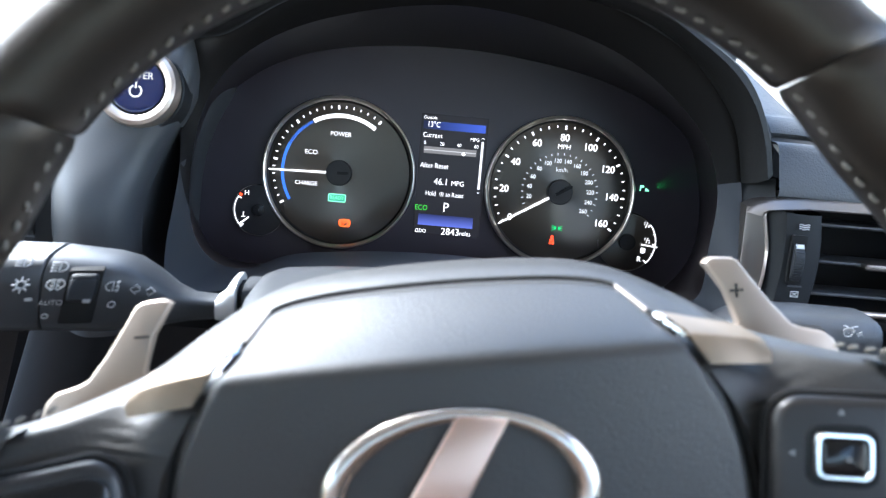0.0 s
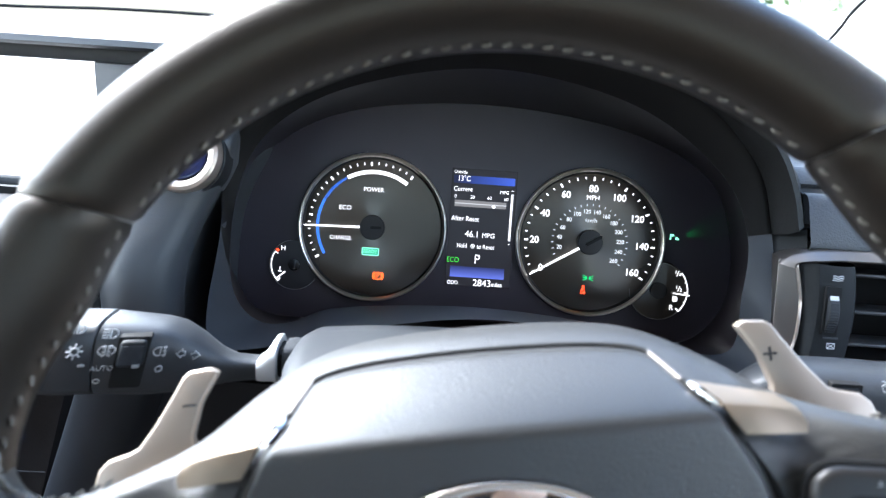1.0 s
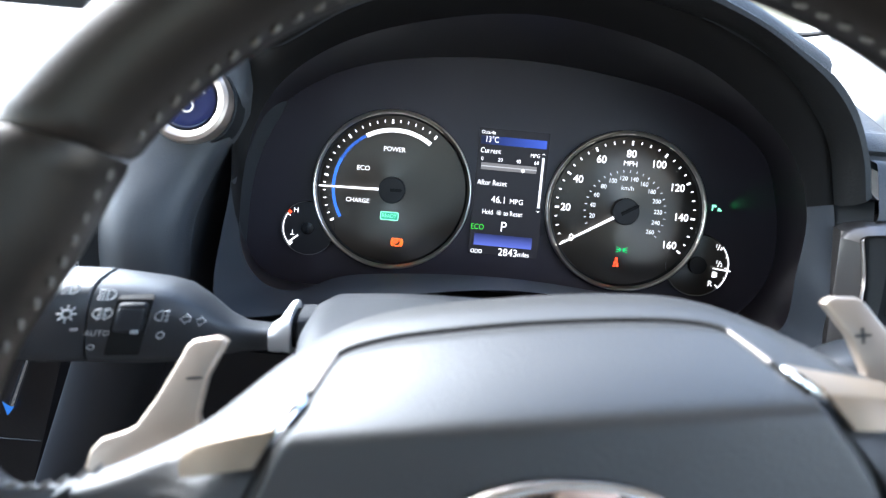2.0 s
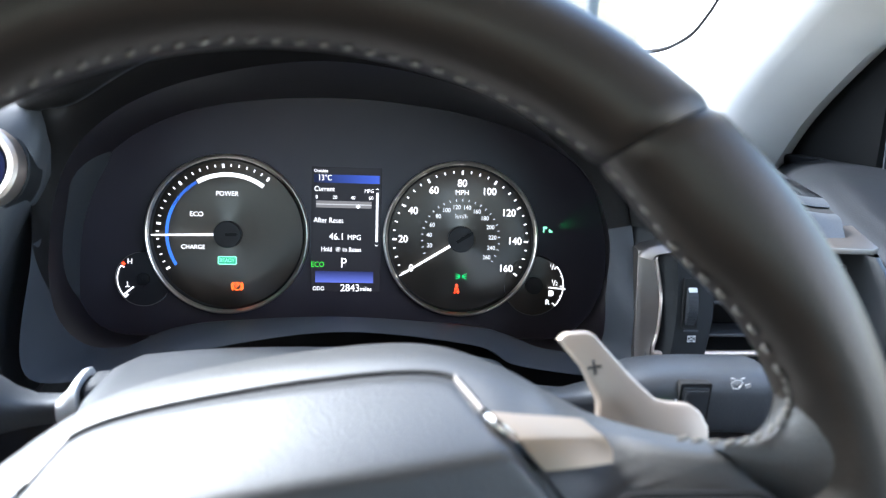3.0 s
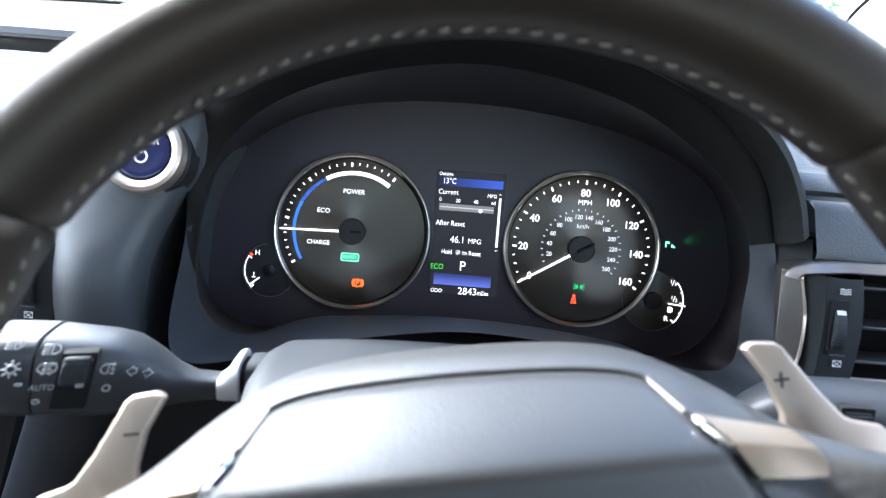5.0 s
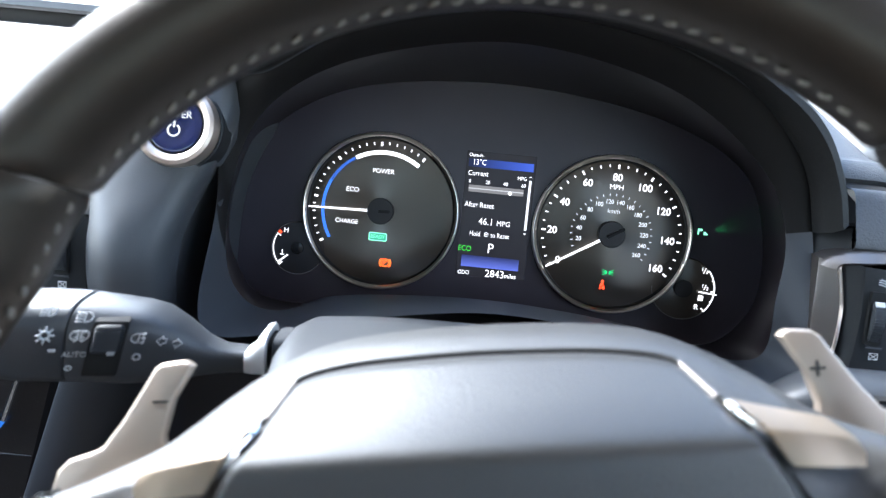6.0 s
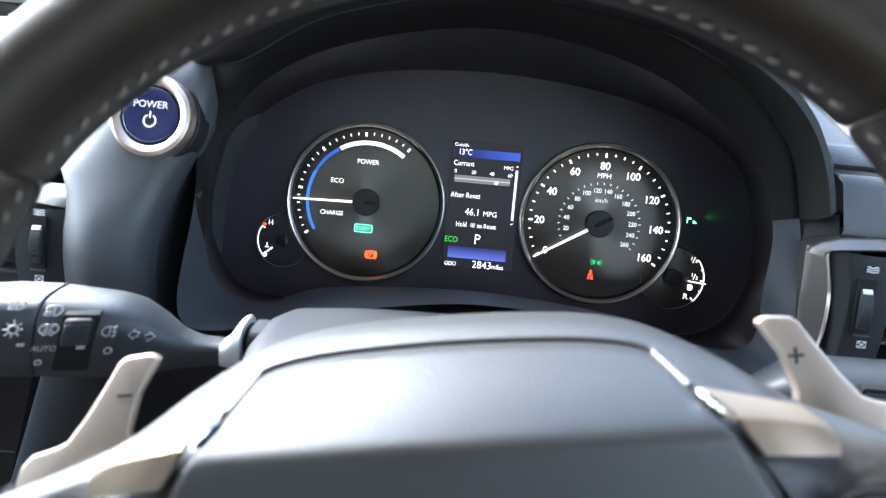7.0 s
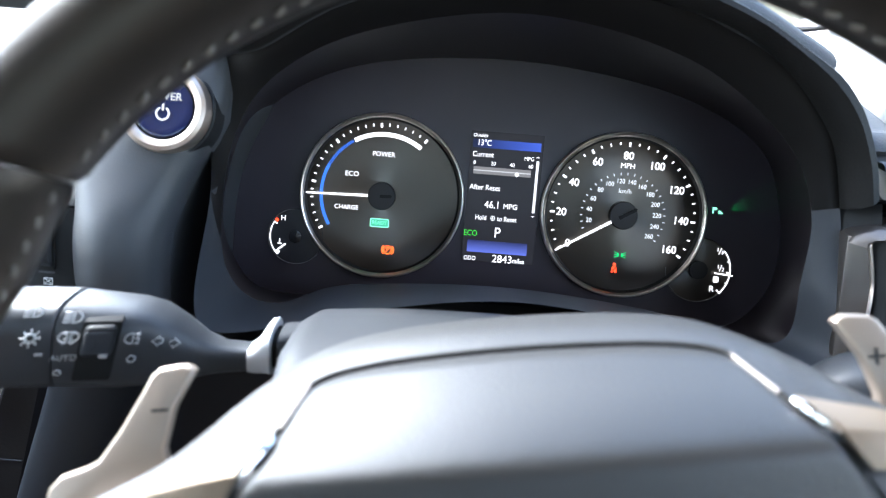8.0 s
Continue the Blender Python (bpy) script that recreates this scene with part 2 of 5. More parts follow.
def writing(text, size, mat, wide=1.0, thick=0.0001, spread=1.0, bold=0.0):
    """The letters of a text as a mesh, centred, with capitals of that height."""
    data = bpy.data.curves.new("writing", "FONT")
    data.body, data.align_x, data.align_y = text, "CENTER", "CENTER"
    data.size, data.extrude, data.space_character, data.offset = size / 0.70, thick, spread, bold
    data.resolution_u = 3
    ob = bpy.data.objects.new("writing", data)
    scene.collection.objects.link(ob)
    bpy.context.view_layer.update()
    me = bpy.data.meshes.new_from_object(ob.evaluated_get(bpy.context.evaluated_depsgraph_get()))
    bpy.data.objects.remove(ob)
    bpy.data.curves.remove(data)
    if len(me.vertices):
        xs = [v.co.x for v in me.vertices]
        mid = (min(xs) + max(xs)) / 2
        for v in me.vertices:
            v.co.x = (v.co.x - mid) * wide
    me.materials.clear()
    me.materials.append(mat)
    return me


def write(name, text, x, y, z, size, mat, parent, wide=1.0, turn=0.0, spread=1.0, bold=0.0, label="", align="c", m=None):
    me = writing(text, size, mat, wide, 0.0001, spread, bold)
    if align != "c" and len(me.vertices):
        xs = [v.co.x for v in me.vertices]
        shift = -min(xs) if align == "l" else -max(xs)
        for v in me.vertices:
            v.co.x += shift
    return part(name, me, mat, parent, label, at=(m or Matrix()) @ pose(x, y, z, 0, 0, turn))


def smooth01(v):
    v = min(max(v, 0.0), 1.0)
    return v * v * (3 - 2 * v)

# ---- car body round the cabin ----
def sweep_x(profile, x0, x1, n=2, bend=None):
    """A skin with a (y, z) profile, drawn out along x. bend(x) gives (dy, dz)."""
    rings = []
    for i in range(n + 1):
        x = x0 + (x1 - x0) * i / n
        dy, dz = bend(x) if bend else (0, 0)
        rings.append([(x, y + dy, z + dz) for y, z in profile])
    return loft(rings, closed=False)


def thick(bm, d):
    bmesh.ops.recalc_face_normals(bm, faces=bm.faces)
    bmesh.ops.solidify(bm, geom=bm.faces[:], thickness=d)
    return bm


X_LEFT, X_RIGHT = -1.16, 0.46
floor = part("floor", box(X_LEFT - 0.05, X_RIGHT + 0.05, -1.7, 1.15, 0.22, 0.26), carpet)
tagged(floor, "black carpeted car floor", "floor", kind="structure")

roof_outline = [(X_LEFT + 0.12, 0.30), (X_RIGHT - 0.10, 0.30), (X_RIGHT - 0.06, -0.6), (X_RIGHT - 0.12, -1.45), (X_LEFT + 0.14, -1.45), (X_LEFT + 0.08, -0.6)]
ceiling = part("ceiling", slab(roof_outline, 1.385, 1.42, 0.0), roof_cloth)
tagged(ceiling, "pale grey cloth roof lining of the car", "ceiling", kind="structure")

def side_wall(name, x, side):
    """A door side: solid below the sill, open above it, with a frame behind and a rail on top."""
    bm = box(x, x + 0.05 * side, -1.6, 0.98, 0.26, 0.985, 0.0)
    box(x - 0.05 * side, x + 0.02 * side, -0.42, -0.30, 0.985, 1.38, 0.01, 1, bm)
    box(x - 0.09 * side, x - 0.02 * side, -1.5, 0.40, 1.372, 1.42, 0.01, 1, bm)
    ob = part(name, bm, hard_plastic)
    return tagged(ob, "black inner side of the car below its window", "wall", kind="structure")

side_wall("wall_east", X_RIGHT, 1)
side_wall("wall_west", X_LEFT, -1)
back = box(X_LEFT, X_RIGHT, -0.72, -0.62, 0.26, 1.12, 0.02)
tagged(part("wall_south", back, tan_leather), "dark brown leather rear of the front cabin", "wall", kind="structure")
rear = box(X_LEFT, X_RIGHT, -1.66, -1.60, 0.26, 1.04, 0.01)
tagged(part("wall_rear", rear, hard_plastic), "black rear end of the cabin under the back window", "wall", kind="structure")
firewall = box(X_LEFT, X_RIGHT + 0.05, 1.02, 1.08, 0.26, 1.03)
tagged(part("wall_north", firewall, tunnel_black), "black bulkhead ahead of the dashboard", "wall", kind="structure")

# windscreen
glass = bpy.data.materials.new("windscreen glass")
glass.use_nodes = True
gt = glass.node_tree
clear = gt.nodes.new("ShaderNodeBsdfTransparent")
clear.inputs["Color"].default_value = (0.95, 0.98, 0.96, 1)
shine = gt.nodes.new("ShaderNodeBsdfGlossy")
shine.inputs["Roughness"].default_value = 0.0
facing = gt.nodes.new("ShaderNodeLayerWeight")
facing.inputs["Blend"].default_value = 0.5
edge_gloss = gt.nodes.new("ShaderNodeMath")
edge_gloss.operation = "POWER"
edge_gloss.inputs[1].default_value = 4.0
gt.links.new(facing.outputs["Facing"], edge_gloss.inputs[0])
pane_mix = gt.nodes.new("ShaderNodeMixShader")
gt.links.new(edge_gloss.outputs[0], pane_mix.inputs[0])
gt.links.new(clear.outputs[0], pane_mix.inputs[1])
gt.links.new(shine.outputs[0], pane_mix.inputs[2])
gt.links.new(pane_mix.outputs[0], gt.nodes["Material Output"].inputs["Surface"])
pane_rings = []
for i in range(13):
    x = X_LEFT + 0.02 + (X_RIGHT - X_LEFT - 0.04) * i / 12
    u = (x - (X_LEFT + X_RIGHT) / 2) / 0.8
    sag = -0.10 * u * u
    pane_rings.append([(x, 1.06 + sag + (0.30 - 1.06) * k / 6, 1.085 + (1.40 - 1.085) * k / 6 + 0.02 * math.sin(math.pi * k / 6)) for k in range(7)])
windscreen = part("window_1", loft(pane_rings, closed=False), glass)
windscreen.visible_shadow = False
tagged(windscreen, "clear curved windscreen of the car", "windscreen", kind="structure")

# pillar beside the windscreen: a padded trim that leans back and outwards
pillar_rings = []
FRONT = spline([(0.326, 0.92, 1.090), (0.331, 0.85, 1.108), (0.331, 0.80, 1.120), (0.331, 0.772, 1.131), (0.331, 0.741, 1.151), (0.331, 0.71, 1.174), (0.333, 0.58, 1.240), (0.335, 0.45, 1.303), (0.337, 0.30, 1.376)], 30, False)
REAR = spline([(0.430, 0.80, 0.93), (0.430, 0.778, 0.97), (0.430, 0.755, 1.005), (0.430, 0.725, 1.048), (0.430, 0.69, 1.084), (0.430, 0.64, 1.127), (0.430, 0.60, 1.158), (0.425, 0.50, 1.222), (0.42, 0.34, 1.32)], 30, False)
for a, b in zip(FRONT, REAR):
    fold = a.lerp(b, 0.60) + Vector((-0.030, -0.032, 0.0))
    ring = [a + Vector((0.03, 0.05, 0.03)), a + Vector((0.006, 0.012, 0.006)), a]
    ring += [a.lerp(fold, 0.35) + Vector((-0.002, -0.002, 0)), a.lerp(fold, 0.75) + Vector((-0.002, -0.001, 0)), a.lerp(fold, 0.92), fold.lerp(b, 0.06) + Vector((0.001, 0.001, 0)), fold.lerp(b, 0.20), fold.lerp(b, 0.6)]
    ring += [b, b + Vector((0.012, 0.010, 0.0)), b + Vector((0.06, 0.03, 0.0))]
    pillar_rings.append(ring)
pillar = part("pillar", loft(pillar_rings, closed=True, cap=(True, True)), pillar_cloth)
tagged(pillar, "pale grey cloth-covered pillar beside the windscreen", "pillar", kind="structure")

# dark band and seal round the glass corner
seal_path = spline([(-0.02, 0.985, 1.108), (0.12, 0.965, 1.107), (0.24, 0.92, 1.106), (0.30, 0.88, 1.1075), (0.325, 0.845, 1.1125), (0.331, 0.81, 1.1215), (0.331, 0.772, 1.134), (0.331, 0.741, 1.154), (0.331, 0.71, 1.177), (0.333, 0.58, 1.243), (0.335, 0.45, 1.306)], 60, False)
seal = part("trim", tube(seal_path, [0.0030 - 0.0014 * smooth01((i - 18) / 14) for i in range(len(seal_path))], 8), tunnel_black)
tagged(seal, "black rubber seal along the windscreen edge", "trim", kind="structure")

# door: sail panel behind the mirror, window frame, sill
door = thing("door_1", pose(0.46, 0.3, 0.5), "black door with a triangular mirror panel and window", "door", kind="structure")
sail = slab([(0.82, 0.93), (0.622, 0.93), (0.640, 1.125), (0.66, 1.14), (0.74, 1.08), (0.82, 1.00)], 0, 0.03, 0.002)
sail = moved(sail, Matrix(((0, 0, 1, 0.448), (1, 0, 0, 0), (0, 1, 0, 0), (0, 0, 0, 1))))
part("mirror_panel", sail, mirror_black, door, "charcoal mirror panel", world=True)
def frame_bar(y0, y1, x0, x1):
    """An upright of the window frame, leaning back as it rises."""
    rings = []
    for z in (0.99, 1.36):
        d = (z - 1.036) * 0.17
        rings.append([(x0, y0 + d, z), (x1, y0 + d, z), (x1, y1 + d, z), (x0, y1 + d, z)])
    return loft(rings, cap=(True, True))
part("window_frame", frame_bar(0.608, 0.619, 0.449, 0.475), mirror_black, door, world=True)
part("window_strip", frame_bar(0.6195, 0.6215, 0.446, 0.470), bezel_plastic, door, "grey edge strip", world=True)
part("window_strip", frame_bar(0.603, 0.6075, 0.447, 0.470), tunnel_black, door, "grey edge strip", world=True)
part("window_channel", frame_bar(0.585, 0.6025, 0.455, 0.475), mirror_black, door, world=True)
part("window_sill", box(0.440, 0.50, -0.35, 0.62, 0.985, 1.030, 0.005), tunnel_black, door, world=True)

# ---- dashboard ----
dash = thing("dashboard", pose(0, 0.75, 0.6), "charcoal soft-touch dashboard with a hooded instrument binnacle", "dashboard")

def tp(x, z, y=0.0):
    return PANEL @ Vector((x, z, -y))

N = 160
K0 = [tp(*q) for q in ((0, -.060), (.09, -.062), (.125, -.072), (.165, -.068), (.189, -.035), (.187, .015), (.165, .057), (.10, .086), (0, .098), (-.10, .088), (-.160, .057), (-.187, .010), (-.190, -.030), (-.170, -.066), (-.130, -.072), (-.095, -.062))]
# inner lip, outer edge of the face (on top the crease under the visor), and the visor's outer line
K1 = [(0, .478, .9497), (.093, .482, .9405), (.130, .467, .934), (.1590, .451, .9430), (.1600, .450, .980), (.158, .454, 1.018), (.138, .461, 1.054), (.083, .466, 1.090), (0, .468, 1.106), (-.080, .466, 1.093), (-.131, .466, 1.067), (-.155, .462, 1.030), (-.1595, .450, .975), (-.1505, .453, .9450), (-.130, .466, .9330), (-.095, .484, .9402)]
K2 = [(0, .430, .9612), (.080, .430, .9535), (.107, .425, .9430), (.172, .415, .944), (.173, .430, .975), (.1705, .4505, 1.0215), (.1527, .454, 1.0647), (.098, .4525, 1.106), (0, .452, 1.122), (-.085, .452, 1.1075), (-.1358, .457, 1.0803), (-.1645, .4645, 1.0667), (-.1607, .440, 1.006), (-.1610, .415, .9420), (-.115, .425, .9390), (-.085, .430, .9470)]
KV = [(.1846, .443, 1.0305), (.1795, .442, 1.0454), (.1759, .442, 1.0540), (.1686, .442, 1.0681), (.1618, .442, 1.0781), (.1525, .442, 1.0875), (.1425, .442, 1.0942), (.1298, .442, 1.1010), (.100, .440, 1.116), (.055, .438, 1.131), (0, .437, 1.137), (-.055, .438, 1.131), (-.10, .441, 1.119), (-.14, .450, 1.100), (-.172, .464, 1.080)]
C0, C1, C2 = (spline(k, N) for k in (K0, K1, K2))
step = N // 16
CM = [a.lerp(b, 0.5) + Vector((0, -0.0025, 0.0008)) for a, b in zip(C1, C2)]
part("tunnel", loft([[a.lerp(b, k / 8) for a, b in zip(C0, C1)] for k in range(9)]), tunnel_gloss, dash, "matt black inner wall of the binnacle", world=True)
LOW = [v + Vector((0, 0.012 + 0.048 * smooth01((0.985 - v.z) / 0.025), -0.023 * smooth01((0.985 - v.z) / 0.025))) for v in C2]
def stretch(rings, a, b):
    """The stretch of closed rings between two stations."""
    ids = [i % N for i in range(round(a * step), round(b * step) + 1)]
    return loft([[r[i] for i in ids] for r in rings], closed=False)

part("bezel", stretch([C1, CM, C2, LOW], 12, 21), bezel_plastic, dash, "charcoal bezel round the dials", world=True, sharp=62)
LINING = [[a * (1 - f) ** 2 + (2 * m - 0.5 * (a + b)) * 2 * f * (1 - f) + b * f ** 2 for a, m, b in zip(C1, CM, C2)] for f in (0, 0.1, 0.2, 0.3, 0.4, 0.5, 0.6, 0.7, 0.8, 0.9, 1)]
# same face as the bezel; its shade under the visor is the black colour
part("shaded_lining", stretch(LINING, 5, 12), lining_shade, dash, "bezel face under the visor, black for its shade", world=True)

# padded visor over the dials, standing a little proud, closed at its ends
inner = [C2[i] for i in range(5 * step, 11 * step + 1)]


def along(curve, fractions):
    """Places on a curve at fractions of its length."""
    run = [0.0]
    for a, b in zip(curve, curve[1:]):
        run.append(run[-1] + (b - a).length)
    out, j = [], 0
    for f in fractions:
        while j < len(curve) - 2 and run[j + 1] < f * run[-1]:
            j += 1
        out.append(curve[j].lerp(curve[j + 1], (f * run[-1] - run[j]) / max(run[j + 1] - run[j], 1e-9)))
    return out


gone = [0.0]
for a, b in zip(inner, inner[1:]):
    gone.append(gone[-1] + (b - a).length)
CV = along(spline(KV, 400, False), [g / gone[-1] for g in gone])
VR = []
for k, shift in ((0.0, 0.004), (0.0, -0.001), (0.10, -0.0045), (0.35, -0.0085), (0.65, -0.0085), (0.90, -0.0040), (1.0, 0.002)):
    VR.append([a.lerp(b, k) + Vector((0, shift * (1 - smooth01((i - 5.2 * step) / (1.3 * step))), 0)) for i, (a, b) in enumerate(zip(inner, CV))])
for back, rise in ((0.03, 0.0), (0.15, -0.002), (0.34, -0.03)):
    VR.append([b + Vector((math.copysign(0.014 * smooth01((abs(b.x) - 0.15) / 0.03), b.x), back, rise)) for b in CV])
visor = loft(VR, closed=False)
for e in (0, -1):
    visor.faces.new([visor.verts.new(r[e]) for r in VR[:8]])
bmesh.ops.remove_doubles(visor, verts=visor.verts, dist=1e-6)
# added bead of paler plastic that draws the highlight on the visor's crease
part("visor_glint", tube([v + Vector((0, -0.0006, 0.0004)) for v in VR[1][2:] if v.x < -0.02], 0.0006, 6), bezel_plastic, dash, "thin pale bead drawn as the visor crease's highlight", world=True)
part("visor", visor, visor_skin, dash, "padded black visor over the dials", world=True)

# dash top rising behind the visor
crest = [v for v in CV if v.z > 1.086]
part("dash_top", loft([[(v.x * wide, v.y + back, v.z + rise) for v in crest] for wide, back, rise in ((1.0, 0.010, -0.012), (1.02, 0.014, -0.001), (1.045, 0.022, 0.0050), (1.075, 0.036, 0.0080), (1.10, 0.060, 0.0085), (1.13, 0.16, 0.0050), (1.15, 0.34, -0.022))], closed=False), soft_plastic, dash, "charcoal dash top behind the visor", world=True)

# fascia on the driver's outer side, above the vent, and upper pad with its slot
def lean(x):
    u = max(0.0, x - 0.20)
    return (0.4 * u * u, 0.0)


def sunk(profile, x0, x1, n, base=1.016):
    """Drawn out along x, curving back and sinking towards the outer end."""
    rings = []
    for i in range(n + 1):
        x = x0 + (x1 - x0) * i / n
        ring = []
        for y, z in profile:
            f = smooth01((y - 0.475) / 0.06)
            k = 1 - (0.58 + 0.36 * f) * smooth01((x - 0.205 - 0.004 * f) / (0.09 - 0.052 * f))
            ring.append((x + 0.27 * (y - 0.434) * max(0.0, (x - 0.2) / 0.095), y + lean(x)[0], base + (z - base) * k))
        rings.append(ring)
    bm = loft(rings, closed=False)
    bm.faces.new([bm.verts.new(v) for v in rings[-1]])
    return bm

part("corner_panel", loft([[(0.1722, 0.475, 1.0225), (0.1722, 0.4545, 1.0220), (0.1800, 0.4475, 1.0245), (0.1868, 0.4425, 1.0275), (0.1868, 0.475, 1.0275)], [(0.1722, 0.475, 1.0120), (0.1722, 0.4490, 1.0120), (0.1800, 0.4430, 1.0160), (0.1868, 0.4385, 1.0190), (0.1868, 0.475, 1.0190)], [(0.1722, 0.475, 1.0040), (0.1722, 0.4440, 1.0040), (0.1800, 0.4400, 1.0100), (0.1868, 0.4365, 1.0140), (0.1868, 0.475, 1.0140)]], closed=False), block_plastic, dash, "small black panel under the visor's end", world=True)
part("fascia", sunk([(0.46, 1.006), (0.437, 1.016), (0.434, 1.019), (0.434, 1.022), (0.446, 1.043), (0.449, 1.046), (0.453, 1.047), (0.48, 1.044)], 0.1862, 0.295, 22), fascia_skin, dash, "charcoal fascia strip above the vent", world=True)
part("slot", sunk([(0.455, 1.046), (0.47, 1.0475), (0.485, 1.047)], 0.1865, 0.295, 16), black_void, dash, world=True)
part("upper_pad", sunk([(0.49, 1.040), (0.470, 1.047), (0.468, 1.050), (0.470, 1.053), (0.482, 1.058), (0.486, 1.058), (0.490, 1.056), (0.50, 1.058), (0.54, 1.069), (0.60, 1.083), (0.70, 1.090), (0.80, 1.092), (1.00, 1.089), (1.05, 1.07)], 0.186, 0.295, 22), fascia_skin, dash, "charcoal upper dash pad", world=True)
# outer end of the dash, rolled over towards the door
end_rings = []
for i in range(15):
    f = i / 14
    y = 0.415 + 0.545 * f
    near = 0.306 + 0.030 * smooth01((y - 0.42) / 0.18) + 0.10 * smooth01((y - 0.55) / 0.25)
    top = 1.014 + 0.016 * smooth01((y - 0.42) / 0.16) + (-0.10 * (y - 0.58) if y > 0.58 else 0)
    end_rings.append(spline([(near, y, top - 0.12), (near + 0.001, y, top - 0.050), (near + 0.004, y, top - 0.026), (near + 0.012, y, top - 0.010), (near + 0.026, y, top - 0.001), (near + 0.045, y, top + 0.004), (0.44, y, top + 0.004), (0.452, y, top - 0.01)], 30, False))
part("dash_end", loft(end_rings, closed=False), shaded_end_skin, dash, "grained dash end beside the door, darkened for shade", world=True)
part("end_face", loft([end_rings[0], [(x, 0.420, 1.000) for x, _, _ in end_rings[0]], [(x, 0.412, 0.985) for x, _, _ in end_rings[0]], [(x, 0.420, 0.80) for x, _, _ in end_rings[0]]], closed=False), shaded_end_skin, dash, world=True)

# lower dash under the binnacle
part("lower_panel", sweep_x([(0.60, 0.885), (0.50, 0.890), (0.470, 0.885), (0.46, 0.80), (0.52, 0.60), (0.75, 0.5)], -0.195, 0.46, 8), tunnel_black, dash, "black lower dash behind the wheel", world=True)

# pod that carries the start button
POD_Z = (0.905, 0.944, 0.9685, 0.989, 1.009, 1.028, 1.039, 1.0485, 1.066, 1.086)
POD_R = (-0.183, -0.1825, -0.1815, -0.1785, -0.1715, -0.1615, -0.1573, -0.1550, -0.1560, -0.1590)
POD_SLOPE = ((0.905, -0.10), (0.950, -0.05), (0.972, 0.08), (0.985, 0.30), (1.000, 0.62), (1.014, 0.70), (1.028, 0.52), (1.0475, 0.40), (1.086, 0.44))


def pod_lean(z, n=40):
    """How far the pod's face lies back at a height, from its slope: nearly upright below, leaning well back under the button."""
    zs = [1.0475 + (z - 1.0475) * (i + 0.5) / n for i in range(n)]
    return sum(float(np.interp(q, *zip(*POD_SLOPE))) for q in zs) * (z - 1.0475) / n


pod_rings = []
for z in (0.905, 0.91, 0.93, 0.95, 0.965, 0.975, 0.985, 0.995, 1.005, 1.015, 1.025, 1.04, 1.055, 1.066, 1.074, 1.080, 1.084, 1.086):
    b = 0.0124 - 0.0042 * math.exp(-((z - 1.048) / 0.021) ** 2) + pod_lean(z) + 0.25 * max(0.0, z - 1.066) + 6 * max(0.0, z - 1.078) ** 1.2
    left = -0.2290 - 0.0085 * smooth01((z - 1.002) / 0.010) + 0.036 * max(0.0, min(1.0, (z - 1.014) / 0.056))
    r = float(np.interp(z, POD_Z, POD_R))
    mid = 0.55 * left + 0.45 * r
    full = 0.6 * smooth01((z - 1.008) / 0.022)
    pts = [(left, 0.60, z), (left, 0.470 + b, z), (left + 0.0005, 0.452 + b, z), (left + 0.004, 0.440 + b, z), (left + 0.013, 0.4330 + b, z), (mid, 0.4300 + b, z), (r - 0.018, 0.4312 - 0.0008 * full + b, z), (r - 0.009, 0.4352 - 0.0036 * full + b, z), (r - 0.003, 0.4420 - 0.0078 * full + b, z), (r, 0.4530 - 0.0130 * full + b, z), (r + 0.0012 * full, 0.475 - 0.012 * full + b, z), (r - 0.003, 0.60, z)]
    pod_rings.append(spline(pts, 64, False))
part("button_pod", loft(pod_rings, closed=False), pod_skin, dash, "rounded pod that carries the start button", world=True)

# upper dash and ledge over the centre of the car
part("centre_ledge", sweep_x([(0.785, 1.0895), (0.744, 1.0895), (0.738, 1.093), (0.740, 1.099), (0.752, 1.104), (0.80, 1.110), (0.95, 1.1175), (1.05, 1.10)], -1.15, -0.16, 12), soft_plastic, dash, "pale-lit ledge over the centre screen", world=True)
part("windscreen_base", tube(spline([(-1.10, 0.80, 1.118), (-0.80, 0.90, 1.122), (-0.6087, 0.95, 1.1245), (-0.4794, 0.96, 1.1290), (-0.36, 0.965, 1.1300), (-0.20, 0.975, 1.128)], 40, False), 0.0022, 6), tunnel_black, dash, "black seal at the foot of the windscreen", world=True)
part("dash_core", join(sweep_x([(0.62, 1.05), (0.60, 0.9), (0.62, 0.7)], -0.24, 0.22, 4), sweep_x([(0.62, 0.99), (0.60, 0.9), (0.62, 0.7)], 0.22, 0.46, 2)), tunnel_black, dash, world=True)

# centre screen
display = thing("centre_display", pose(-0.62, 0.78, 1.0), "switched-on centre screen in a dark frame", "screen")
part("frame", join(box(-0.90, -0.25, 0.775, 0.80, 1.0745, 1.092, 0.002), box(-0.405, -0.25, 0.775, 0.80, 0.90, 1.0745, 0.002), box(-0.90, -0.30, 0.79, 0.82, 0.88, 1.09, 0.002), box(-0.90, -0.40, 0.775, 0.80, 0.936, 0.946, 0.002)), hard_plastic, display, world=True)
part("panel", box(-0.89, -0.406, 0.783, 0.7895, 0.9465, 1.0735, 0.001), glow_screen, display, "bright white screen", world=True)

